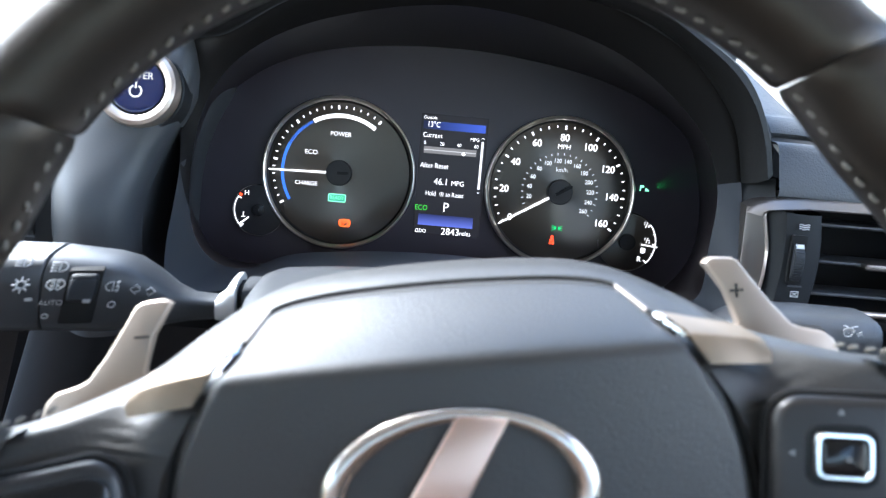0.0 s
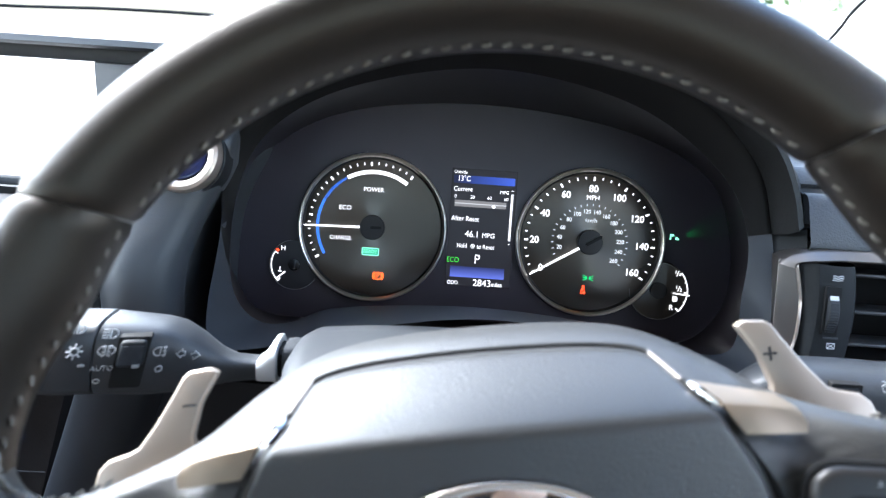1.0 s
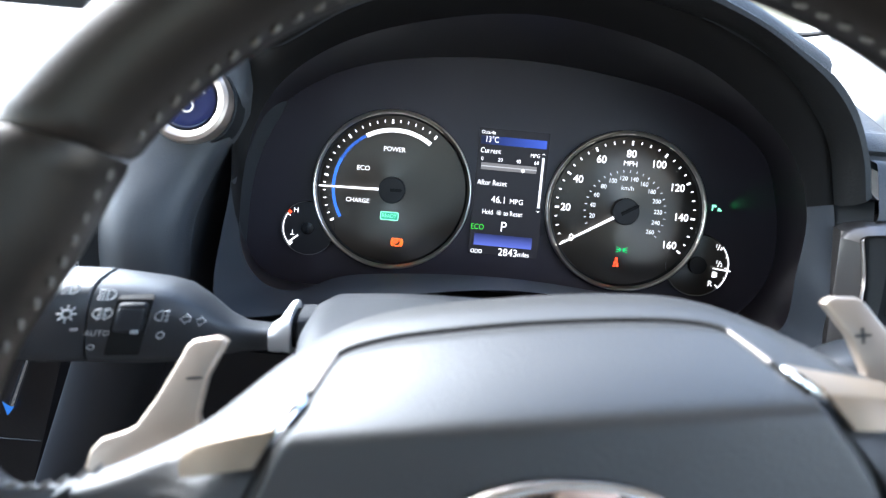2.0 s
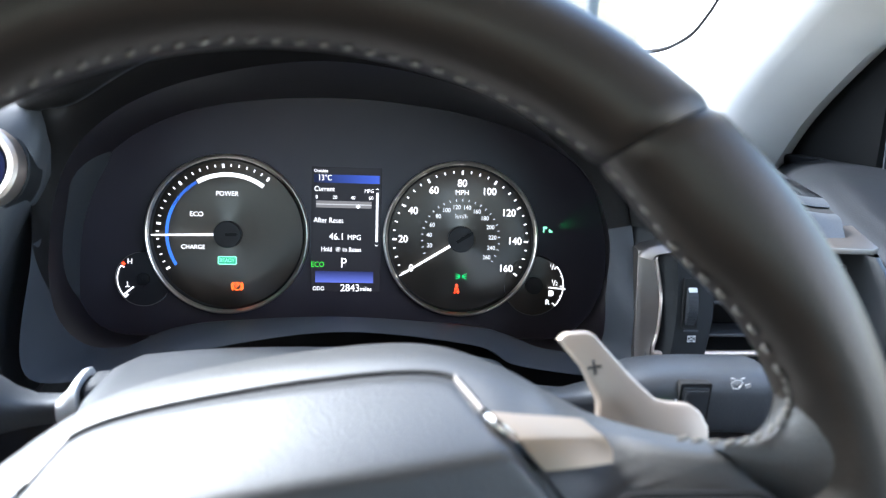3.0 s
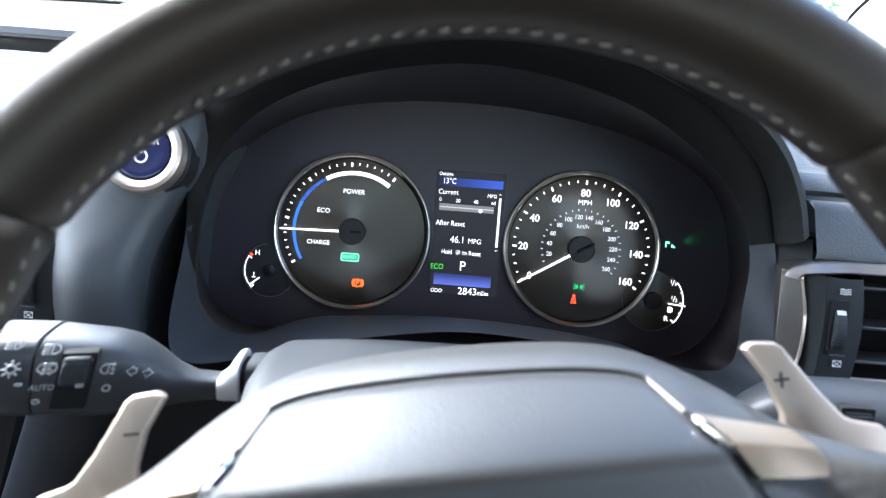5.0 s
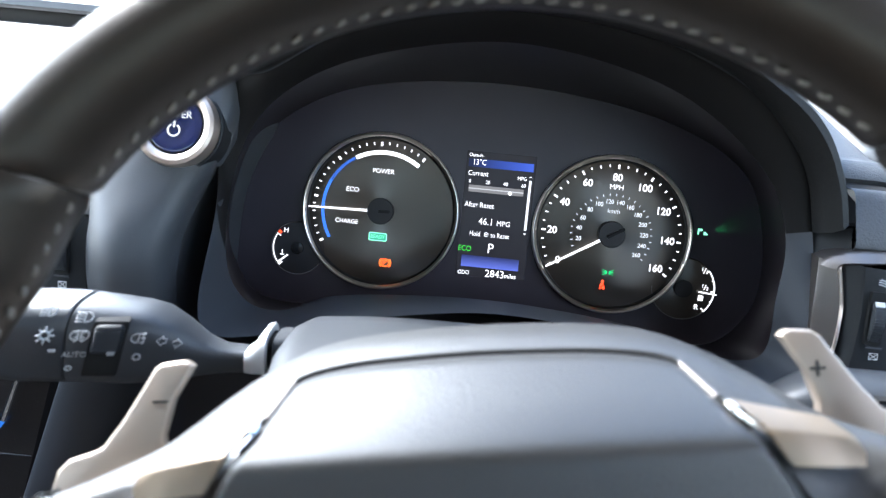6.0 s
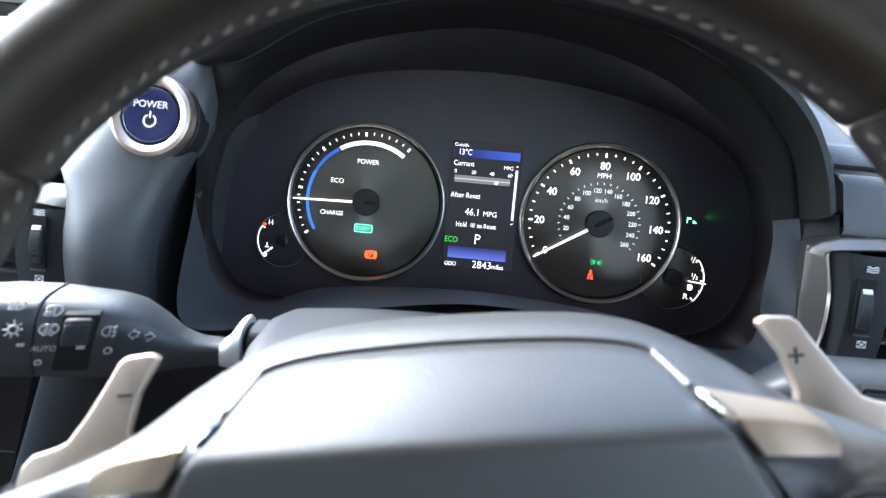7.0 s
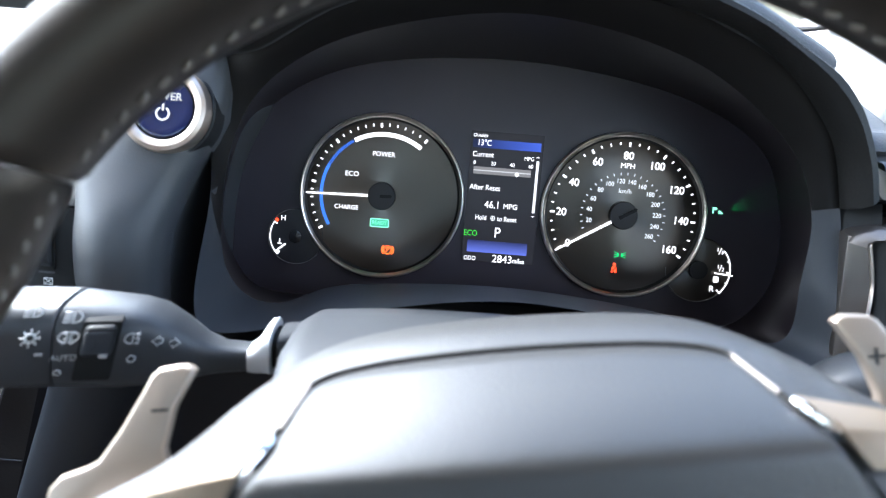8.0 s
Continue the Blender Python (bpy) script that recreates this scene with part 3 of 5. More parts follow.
# ---- instrument cluster ----
cluster = thing("instrument_cluster", PANEL, "lit instrument cluster with two chrome-ringed dials and a display", "instrument cluster")
outline0 = [(v.x, v.y) for v in spline([(*q, 0) for q in ((0, -.066), (.09, -.066), (.125, -.076), (.168, -.072), (.193, -.035), (.191, .017), (.168, .060), (.10, .089), (0, .101), (-.10, .091), (-.163, .060), (-.191, .010), (-.194, -.030), (-.173, -.070), (-.130, -.076), (-.095, -.066))], 96)]
part("plate", slab(outline0, -0.006, -0.0015), plate_black, cluster, "satin black plate round the dials")
G = 0.0825
BOLD = 0.00011


def dial(name, cx, label):
    """A dial face with its ring; what lies on it is added after."""
    face = part(name, lathe([(0.0003, 0.0006), (0.015, 0.0006), (0.035, 0.0006), (0.052, 0.0006), (0.0535, 0.0004), (0.0538, -0.001)], 96), dial_black, cluster, label, at=pose(cx, 0.0005, 0))
    part("ring_wall", lathe([(0.0516, 0.0004), (0.0519, 0.0012), (0.0530, 0.0034), (0.0532, 0.0002)], 128), hub_black, face, "dark inner slope of the ring")
    part("ring", lathe([(0.0531, 0.0002), (0.0531, 0.0032), (0.0534, 0.0040), (0.0545, 0.0050), (0.0550, 0.0053), (0.0556, 0.0052), (0.0561, 0.0046), (0.0563, -0.001)], 128), dark_chrome, face, "polished chrome ring")
    part("hub", lathe([(0.0095, 0.0006), (0.0095, 0.0042), (0.0090, 0.0048), (0.0003, 0.0050)], 48), hub_black, face, "black hub cap")
    return face


def tick_set(marks, z=0.0008):
    """Joined scale marks: (angle, inner radius, outer radius, width)."""
    bm = bmesh.new()
    for a, r0, r1, w in marks:
        c, s = math.cos(radians(a)), math.sin(radians(a))
        vs = [bm.verts.new((r * c - d * s, r * s + d * c, h)) for h in (z, z + 0.0002) for r, d in ((r0, -w), (r1, -w), (r1, w), (r0, w))]
        for f in ((4, 5, 6, 7), (0, 1, 5, 4), (1, 2, 6, 5), (2, 3, 7, 6), (3, 0, 4, 7)):
            bm.faces.new([vs[k] for k in f])
    return bm


def scale_marks(marks, mat, parent):
    for mark in marks:
        part("scale_mark", tick_set([mark]), mat, parent)


def needle(angle, start, tip, w0, w1, z, mat, parent):
    bm = slab([(start, -w0), (tip - 0.001, -w1), (tip, 0), (tip - 0.001, w1), (start, w0)], z, z + 0.0008)
    return part("needle", moved(bm, pose(0, 0, 0, 0, 0, angle)), mat, parent, "white lit needle")


power = dial("power_gauge", -G, "black hybrid power dial")
scale_marks([(211 - 156 * i / 24, 0.0474 if i % 6 else 0.0464, 0.0493, 0.00042 if i % 6 else 0.0008) for i in range(25)], glow_white, power)
part("charge_arc", arc_band(0.0408, 0.0430, 212, 153, 0.0008, 0.0010), glow_blue, power, "lit blue arc")
for i in range(26):
    a = 152.2 - i * 1.22
    if i == 0:
        eco_marks = []
    eco_marks.append((a, 0.0408, 0.0430, 0.00022))
part("eco_arc", tick_set(eco_marks), glow_blue, power, "lit blue hatched arc")
part("power_arc", arc_band(0.0404, 0.0434, 120, 54.5, 0.0008, 0.0010), glow_white, power, "lit white arc")
write("lettering", "POWER", -0.0005, 0.0284, 0.0008, 0.0033, glow_white, power, 0.95)
write("lettering", "ECO", -0.0215, 0.0136, 0.0008, 0.0033, glow_white, power)
write("lettering", "CHARGE", -0.0240, -0.0095, 0.0008, 0.0031, glow_white, power, 0.95)
needle(181.5, 0.008, 0.0520, 0.0009, 0.0006, 0.0036, glow_white, power)
needle(1.5, -0.001, 0.0075, 0.0011, 0.0011, 0.0049, tunnel_black, power)
ready_edge = [rounded(-0.0066 + d, 0.0066 - d, -0.0030 + d, 0.0030 - d, 0.0012 - 0.5 * d) for d in (0, 0.0007)]
ready = part("ready_lamp", loft([[(x, y, z) for x, y in ready_edge[k]] for k, z in ((0, 0.0007), (0, 0.0009), (1, 0.0009), (1, 0.0007))]), glow_mint, power, "pale green framed ready lamp", at=pose(-0.0005, -0.0186, 0))
part("backing", slab(rounded(-0.0060, 0.0060, -0.0024, 0.0024, 0.0008), 0.0006, 0.0008), glow_teal, ready, "dimly lit green field")
write("lettering", "READY", 0, 0, 0.0010, 0.0026, glow_mint, ready, 0.9)
brake = part("brake_lamp", join(arc_band(0.0024, 0.0030, 0, 360, 0.0007, 0.0009, 32), arc_band(0.0036, 0.0043, 135, 225, 0.0007, 0.0009, 16), arc_band(0.0036, 0.0043, -45, 45, 0.0007, 0.0009, 16)), glow_amber, power, "orange-red parking brake lamp", at=pose(0.0064, -0.0368, 0))
write("lettering", "P", 0, 0, 0.0010, 0.0032, glow_amber, brake, bold=0.0)

speed = dial("speedometer", G, "black speedometer in miles per hour")
A0, A1 = 211.6, -31.6
mph = lambda v: A0 + (A1 - A0) * v / 160
scale_marks([(mph(5 * i), 0.0464 if i % 4 == 0 else (0.0473 if i % 2 == 0 else 0.0477), 0.0494, 0.0007 if i % 4 == 0 else 0.00046) for i in range(33)], glow_white, speed)
for v in range(0, 161, 20):
    a = radians(mph(v))
    r = 0.0418 if v in (0, 20) else 0.0402
    write("numeral", str(v), r * math.cos(a), r * math.sin(a), 0.0008, 0.0052, glow_white, speed, 0.95, bold=BOLD)
write("lettering", "MPH", 0, 0.0335, 0.0008, 0.0035, glow_white, speed)
write("lettering", "km/h", 0, 0.0164, 0.0008, 0.0031, glow_soft, speed)
scale_marks([(mph(10 * i / 1.609), 0.0274, 0.0290, 0.00030) for i in range(27)], glow_soft, speed)
for v in range(20, 261, 20):
    a = radians(mph(v / 1.609))
    write("numeral", str(v), 0.0232 * math.cos(a), 0.0232 * math.sin(a), 0.0008, 0.0031, glow_soft, speed, 0.9, bold=0.5 * BOLD)
needle(211.6, 0.006, 0.0520, 0.0010, 0.0006, 0.0036, glow_white, speed)
needle(31.6, -0.004, 0.0100, 0.0012, 0.0012, 0.0049, tunnel_black, speed)
lights = bmesh.new()
for side in (-1, 1):
    own = slab([(side * 0.0008, -0.0012), (side * 0.0020, -0.0014), (side * 0.0020, 0.0014), (side * 0.0008, 0.0012)][::side], 0.0007, 0.0009)
    lights = join(lights, own, *(slab([(side * 0.0022, y), (side * 0.0040, y + k), (side * 0.0040, y + k + 0.0005), (side * 0.0022, y + 0.0005)][::side], 0.0007, 0.0009) for y, k in ((-0.0015, -0.0006), (-0.0002, 0.0), (0.0010, 0.0006))))
part("side_light_lamp", lights, glow_green, speed, "green side light lamp", at=pose(0.001, -0.0272, 0))
head = lathe([(0.0003, 0.0009), (0.00105, 0.0009), (0.00105, 0.0007)], 16, (0, 0.0028))
trunk = slab([(-0.0020, -0.0029), (-0.0006, -0.0029), (-0.0003, -0.0021), (0.0003, -0.0021), (0.0006, -0.0029), (0.0020, -0.0029), (0.0015, -0.0006), (0.0015, 0.0008), (0.0008, 0.0014), (0.0, 0.0015), (-0.0008, 0.0014), (-0.0015, 0.0008), (-0.0015, -0.0006)], 0.0007, 0.0009)
strap = slab([(0.0011, 0.0009), (0.0015, 0.0005), (-0.0011, -0.0022), (-0.0016, -0.0018)], 0.0009, 0.0010)
belt_lamp = part("belt_lamp", join(head, trunk), glow_red, speed, "red seat belt lamp", at=pose(-0.002, -0.0367, 0))
part("strap", strap, tunnel_black, belt_lamp)

# small gauges at the sides
temp = part("temperature_gauge", lathe([(0.0003, 0.0003), (0.0185, 0.0003), (0.0190, 0.0008), (0.0195, 0.0003), (0.0195, -0.001)], 64), gauge_black, cluster, "small coolant temperature gauge", at=pose(-0.1405, -0.0322, 0))
part("outline", arc_band(0.0188, 0.0192, 95, 330, 0.0007, 0.0010, 70), outline_grey, temp, "thin grey outline")
part("scale", join(arc_band(0.0172, 0.0180, 148, 226, 0.0009, 0.0011, 30), tick_set([(148, 0.0150, 0.0180, 0.0004), (226, 0.0150, 0.0180, 0.0006)], 0.0009)), glow_white, temp)
part("hot_mark", tick_set([(141, 0.0160, 0.0182, 0.0009)], 0.0009), glow_red, temp, "red hot mark")
write("lettering", "H", -0.0090, 0.0122, 0.0010, 0.0036, glow_white, temp)
part("needle", tick_set([(220, 0.0085, 0.0172, 0.0006)], 0.0014), glow_white, temp)
part("symbol", join(slab([(-0.0003, -0.001), (0.0003, -0.001), (0.0003, 0.002), (-0.0003, 0.002)], 0.0009, 0.0011), slab([(-0.0015, -0.0018), (0.0015, -0.0018), (0.0015, -0.0012), (-0.0015, -0.0012)], 0.0009, 0.0011)), glow_white, temp, at=pose(-0.0108, -0.0040, 0))
part("hub", lathe([(0.0045, 0.0005), (0.0045, 0.002), (0.0003, 0.0022)], 32), gloss_black, temp)
fuel = part("fuel_gauge", lathe([(0.0003, 0.0003), (0.0215, 0.0003), (0.0220, 0.0008), (0.0225, 0.0003), (0.0225, -0.001)], 64), dial_black, cluster, "small fuel gauge", at=pose(0.1376, -0.0326, 0))
part("outline", arc_band(0.0218, 0.0222, 180, 330, 0.0007, 0.0010, 50), outline_grey, fuel, "thin grey outline")
part("scale", join(arc_band(0.0215, 0.0224, -42, 40, 0.0009, 0.0011, 30), tick_set([(40, 0.0195, 0.0224, 0.0004), (-1, 0.0195, 0.0224, 0.0005), (20, 0.0205, 0.0224, 0.0003), (-21, 0.0205, 0.0224, 0.0003), (-42, 0.0190, 0.0224, 0.0005)], 0.0009)), glow_white, fuel)
for low_digit, fx0, fy0 in (("1", 0.0136, 0.0140), ("2", 0.0152, 0.0024)):
    write("lettering", "1", fx0 - 0.0016, fy0 + 0.0009, 0.0010, 0.0026, glow_white, fuel, 0.9)
    part("stroke", slab([(-0.0009, -0.0021), (-0.0004, -0.0021), (0.0009, 0.0021), (0.0004, 0.0021)], 0.0009, 0.0011), glow_white, fuel, at=pose(fx0, fy0, 0))
    write("lettering", low_digit, fx0 + 0.0017, fy0 - 0.0009, 0.0010, 0.0026, glow_white, fuel, 0.9)
write("lettering", "R", 0.0108, -0.0124, 0.0010, 0.0040, glow_white, fuel)
part("needle", tick_set([(-5, 0.0105, 0.0232, 0.0005)], 0.0030), glow_white, fuel)
part("symbol", join(slab(rounded(-0.0016, 0.0012, -0.0020, 0.0022, 0.0004, 2), 0.0009, 0.0011), slab([(0.0014, -0.0016), (0.0020, -0.0016), (0.0020, 0.0016), (0.0014, 0.0016)], 0.0009, 0.0011)), glow_white, fuel, "white fuel pump symbol", at=pose(0.0128, -0.0056, 0))
part("hub", lathe([(0.0062, 0.0005), (0.0062, 0.0026), (0.0003, 0.0030)], 32), hub_black, fuel)
# the sensor lamp also lights the plate beside it
leak = new("sensor_lamp_light", bpy.data.lights.new("sensor_lamp_light", "SPOT"))
leak.data.energy, leak.data.color, leak.data.spot_size, leak.data.spot_blend, leak.data.shadow_soft_size = 0.0022, (0.03, 1.0, 0.16), radians(46), 0.8, 0.0006
leak.matrix_world = look(PANEL @ Vector((0.1515, 0.0092, 0.0016)), PANEL @ Vector((0.1700, 0.0165, -0.0030)))
sensor = join(slab([(-0.0030, -0.0016), (-0.0022, -0.0016), (-0.0022, 0.0004), (-0.0010, 0.0004), (-0.0004, 0.0010), (-0.0010, 0.0018), (-0.0030, 0.0018)], 0.0, 0.0002), slab([(0.0004, 0.0002), (0.0012, 0.0002), (0.0026, -0.0010), (0.0026, -0.0016), (0.0004, -0.0016)], 0.0, 0.0002))
part("sensor_lamp", sensor, glow_mint, cluster, "green parking sensor lamp", at=pose(0.1470, 0.0087, -0.0010) @ Matrix.Scale(1.25, 4))

# display between the dials
screen = part("display", slab(rounded(-0.0248, 0.0248, -0.0392, 0.0498, 0.0006, 2), -0.0012, 0.0002), glow_back, cluster, "lit colour display")
U = 0.0004125
def dx(px): return -0.0248 + px * U
def dy(py): return 0.0498 - py * U
def bar(name, x0, x1, y0, y1, mat, z=0.0003, label=""):
    return part(name, slab([(dx(x0), dy(y1)), (dx(x1), dy(y1)), (dx(x1), dy(y0)), (dx(x0), dy(y0))], z, z + 0.0001), mat, screen, label)

def glow_ramp(name, color, strength, across, lo, hi, power_of=1.0):
    """A display bar that brightens along one axis, from lo to hi metres."""
    m = lamp_material(name, color, strength)
    t = m.node_tree
    co = t.nodes.new("ShaderNodeTexCoord")
    sep = t.nodes.new("ShaderNodeSeparateXYZ")
    t.links.new(co.outputs["Object"], sep.inputs[0])
    span = t.nodes.new("ShaderNodeMapRange")
    span.inputs["From Min"].default_value, span.inputs["From Max"].default_value = lo, hi
    span.inputs["To Min"].default_value, span.inputs["To Max"].default_value = 0.05 * strength * 0.24, strength * 0.24
    t.links.new(sep.outputs[across], span.inputs["Value"])
    t.links.new(span.outputs["Result"], t.nodes["Principled BSDF"].inputs["Emission Strength"])
    return m

bar("header", 4, 116, 13, 27, glow_ramp("display header", (0.05, 0.10, 0.50), 0.9, 0, dx(10), dx(116)), label="blue header bar")
bar("footer", 8, 108, 180, 200, glow_ramp("display footer", (0.13, 0.17, 0.62), 0.8, 1, dy(178), dy(200)), label="blue footer bar")
def label_text(text, px, py, size, mat=glow_white, wide=0.9, align="l"):
    write("lettering", text, dx(px), dy(py), 0.0005, size, mat, screen, wide, align=align)
label_text("Outside", 4, 7, 0.0024)
label_text("13\u00b0C", 13, 19, 0.0040, wide=0.82)
label_text("Current", 5, 38, 0.0036, wide=0.85)
label_text("MPG", 106, 40, 0.0026, align="r")
for text, px in (("0", 9), ("20", 40), ("40", 71), ("60", 102)):
    label_text(text, px, 52, 0.0026, align="c")
bar("meter", 8, 103, 58, 70, glow_grey, label="grey meter bar")
bar("meter_line", 8, 103, 63, 65, lamp_material("meter line", (0.75, 0.72, 0.70), 0.6), 0.0004)
part("meter_mark", moved(slab([(-0.0016, 0), (0, -0.0016), (0.0016, 0), (0, 0.0016)], 0, 0.0001), pose(dx(80), dy(67), 0.0005)), glow_white, screen)
bar("scroll_bar", 110.5, 115, 42, 128, glow_soft)
part("scroll_arrow", slab([(-0.0013, -0.0006), (0, -0.0001), (0.0013, -0.0006), (0, 0.0006)], 0, 0.0001), glow_white, screen, at=pose(dx(112.5), dy(36), 0.0004))
part("scroll_arrow", slab([(-0.0013, 0.0006), (0, 0.0001), (0.0013, 0.0006), (0, -0.0006)][::-1], 0, 0.0001), glow_white, screen, at=pose(dx(112.5), dy(134), 0.0004))
label_text("After Reset", 4, 92, 0.0037, wide=0.85)
label_text("46.1", 31, 120, 0.0048, wide=0.92)
label_text("MPG", 63, 121, 0.0036, wide=0.95)
label_text("Hold", 18, 142, 0.0034, glow_white, 0.8)
label_text("to Reset", 54, 142, 0.0034, glow_white, 0.8)
part("button_mark", join(arc_band(0.0013, 0.0016, 0, 360, 0, 0.0001, 24), lathe([(0.0003, 0.0001), (0.0006, 0.0001)], 12)), glow_white, screen, at=pose(dx(46.5), dy(141.5), 0.0005))
label_text("ECO", 1, 169, 0.0039, glow_leaf, 0.85)
label_text("P", 57, 166, 0.0070, align="c")
label_text("ODO", 4, 211, 0.0029, glow_white, 0.85)
label_text("2843", 84, 209.5, 0.0052, wide=0.95, align="r")
label_text("miles", 85.5, 210.5, 0.0034, wide=0.85)

# ---- steering wheel ----
wheel = thing("steering_wheel", WHEEL, "black leather steering wheel with grey stitching, turned slightly", "steering wheel")
RIM_R, RIM_Z = 0.1602, 0.001


def rim_radius(a):
    """The tube's radii at an angle: fuller at the thumb rests."""
    d = min(abs((a % 360) - 25), abs((a % 360) - 155))
    return 0.0160 + 0.0006 * math.exp(-(d / 14) ** 2)


def rim_inner(a):
    """How far the inner side draws back where the spokes join; above that the thumb rests come inwards."""
    d = min(abs((a % 360) - 12), abs((a % 360) - 168))
    thumb = min(abs((a % 360) - 31), abs((a % 360) - 149))
    return 0.0046 * math.exp(-(d / 13) ** 2) - 0.0034 * math.exp(-(thumb / 8) ** 2)


def rim_arc(a0, a1, n, slant=(0.0, 0.0)):
    """A stretch of rim; slant: degrees by which its ends lean across the tube."""
    rings = []
    for i in range(n + 1):
        f = i / n
        a = a0 + (a1 - a0) * f
        end = min(f, 1 - f) * abs(a1 - a0) * radians(1) * RIM_R
        shrink = 1 - 0.07 * math.exp(-end / 0.0010)
        r = rim_radius(a) * shrink
        lean_by = slant[0] * (1 - f) ** 3 + slant[1] * f ** 3
        ring = []
        for k in range(32):
            b = 2 * math.pi * k / 32
            rr = RIM_R + r * math.cos(b) + rim_inner(a) * max(0.0, -math.cos(b))
            c, s = math.cos(radians(a + lean_by * math.cos(b))), math.sin(radians(a + lean_by * math.cos(b)))
            ring.append((rr * c, rr * s, RIM_Z + 1.06 * r * math.sin(b)))
        rings.append(ring)
    return loft(rings, cap=(True, True))


SEAM = 41.2
rim = part("rim", rim_arc(SEAM + 0.10, 179.9 - SEAM, 84, (-2.3, 2.3)), leather, wheel, "smooth black leather upper rim")
lower_sections = [part("rim_section", rim_arc(-32, SEAM - 0.10, 64, (0, -2.3)), leather, wheel, "black leather grip section"), part("rim_section", rim_arc(180.1 - SEAM, 212, 64, (2.3, 0)), leather, wheel, "black leather grip section")]
bottom = part("rim_section", rim_arc(212.4, 327.6, 60), leather, wheel)
stitch = tube([(-0.0014, -0.0006, -0.0001), (-0.0008, -0.0003, 0.0004), (0.0008, 0.0003, 0.0004), (0.0014, 0.0006, -0.0001)], [0.0004, 0.0007, 0.0007, 0.0004], 6)
stitches = []


def add_stitch(place, out_way, along, parent):
    side = out_way.cross(along).normalized()
    m = Matrix((along, side, out_way)).transposed().to_4x4()
    m.translation = place
    stitches.append(part("stitch", stitches[0].data if stitches else stitch, thread, parent, "" if stitches else "grey thread stitch", at=m))


for i in range(118):
    a = -55 + 290 * i / 117
    c, s = math.cos(radians(a)), math.sin(radians(a))
    b = radians(170)
    r = rim_radius(a) + 0.0002
    if min(abs(a - 43.4), abs(a - 136.6)) < 0.9:
        continue
    # keep clear of the stretch where the spokes join
    if -30 < a < 13 or 167 < a < 210:
        continue
    rr = RIM_R + r * math.cos(b) - rim_inner(a) * math.cos(b)
    parent = rim if 43 < a < 137 else (lower_sections[0] if -32 < a < 43 else lower_sections[1] if 137 < a < 212 else bottom)
    add_stitch(Vector((rr * c, rr * s, RIM_Z + 1.06 * r * math.sin(b))), Vector((math.cos(b) * c, math.cos(b) * s, math.sin(b))), Vector((-s, c, 0)), parent)

# hub shell with the spokes
half = [(0, .0560), (.035, .0548), (.058, .0510), (.076, .0424), (.088, .0338), (.100, .0256), (.112, .0208), (.124, .0172), (.135, .0150), (.1425, .0148), (.1490, .0140), (.1530, .0090), (.1530, -.0100), (.1520, -.0300), (.1450, -.0400), (.120, -.0480), (.100, -.0620), (.080, -.0850), (.045, -.1000), (0, -.1040)]
shell_outline = [Vector((x, y, 0)) for x, y in half] + [Vector((-x, y, 0)) for x, y in half[-2:0:-1]]
shell_outline = spline(shell_outline, 220)


def shell_height(x, y):
    """Flat towards the driver, falling away at the top: steeply behind the cover, more gently on the spokes."""
    ax = abs(x)
    start = float(np.interp(ax, (0.070, 0.085, 0.100), (0.0200, 0.0165, 0.0030)))
    fall = float(np.interp(ax, (0.080, 0.100, 0.112, 0.126), (1.45, 0.75, 0.46, 0.26)))
    soft = 0.0022
    over = soft * math.log1p(math.exp(min((y - start) / soft, 30)))
    return -0.0055 - fall * over + 0.004 * smooth01((ax - 0.100) / 0.035)


def domed(outline, centre, height, edge, ks):
    rings = []
    for k in ks:
        ring = []
        for v in outline:
            x, y = centre[0] + (v.x - centre[0]) * k, centre[1] + (v.y - centre[1]) * k
            ring.append((x, y, height(x, y) - edge(k, x, y)))
        rings.append(ring)
    return loft(rings, cap=(False, True))


shell = domed(shell_outline, (0, -0.015), shell_height, lambda k, x, y: 0.010 * max(0.0, (k - 0.93) / 0.07) ** 2.2, [1.0, 0.992, 0.984, 0.97, 0.95, 0.92, 0.88, 0.83, 0.77, 0.70, 0.62, 0.5, 0.3, 0.1])
skirt = loft([[(v.x, v.y, shell_height(v.x, v.y) - 0.010) for v in shell_outline], [(v.x * 0.99, v.y * 0.98 - 0.014 * smooth01((abs(v.x) - 0.085) / 0.03) * (v.y > 0), shell_height(v.x, v.y) - 0.030) for v in shell_outline]])
hub_shell = part("hub_shell", join(shell, skirt), vinyl, wheel, "black hub shell with two spokes", sharp=60)
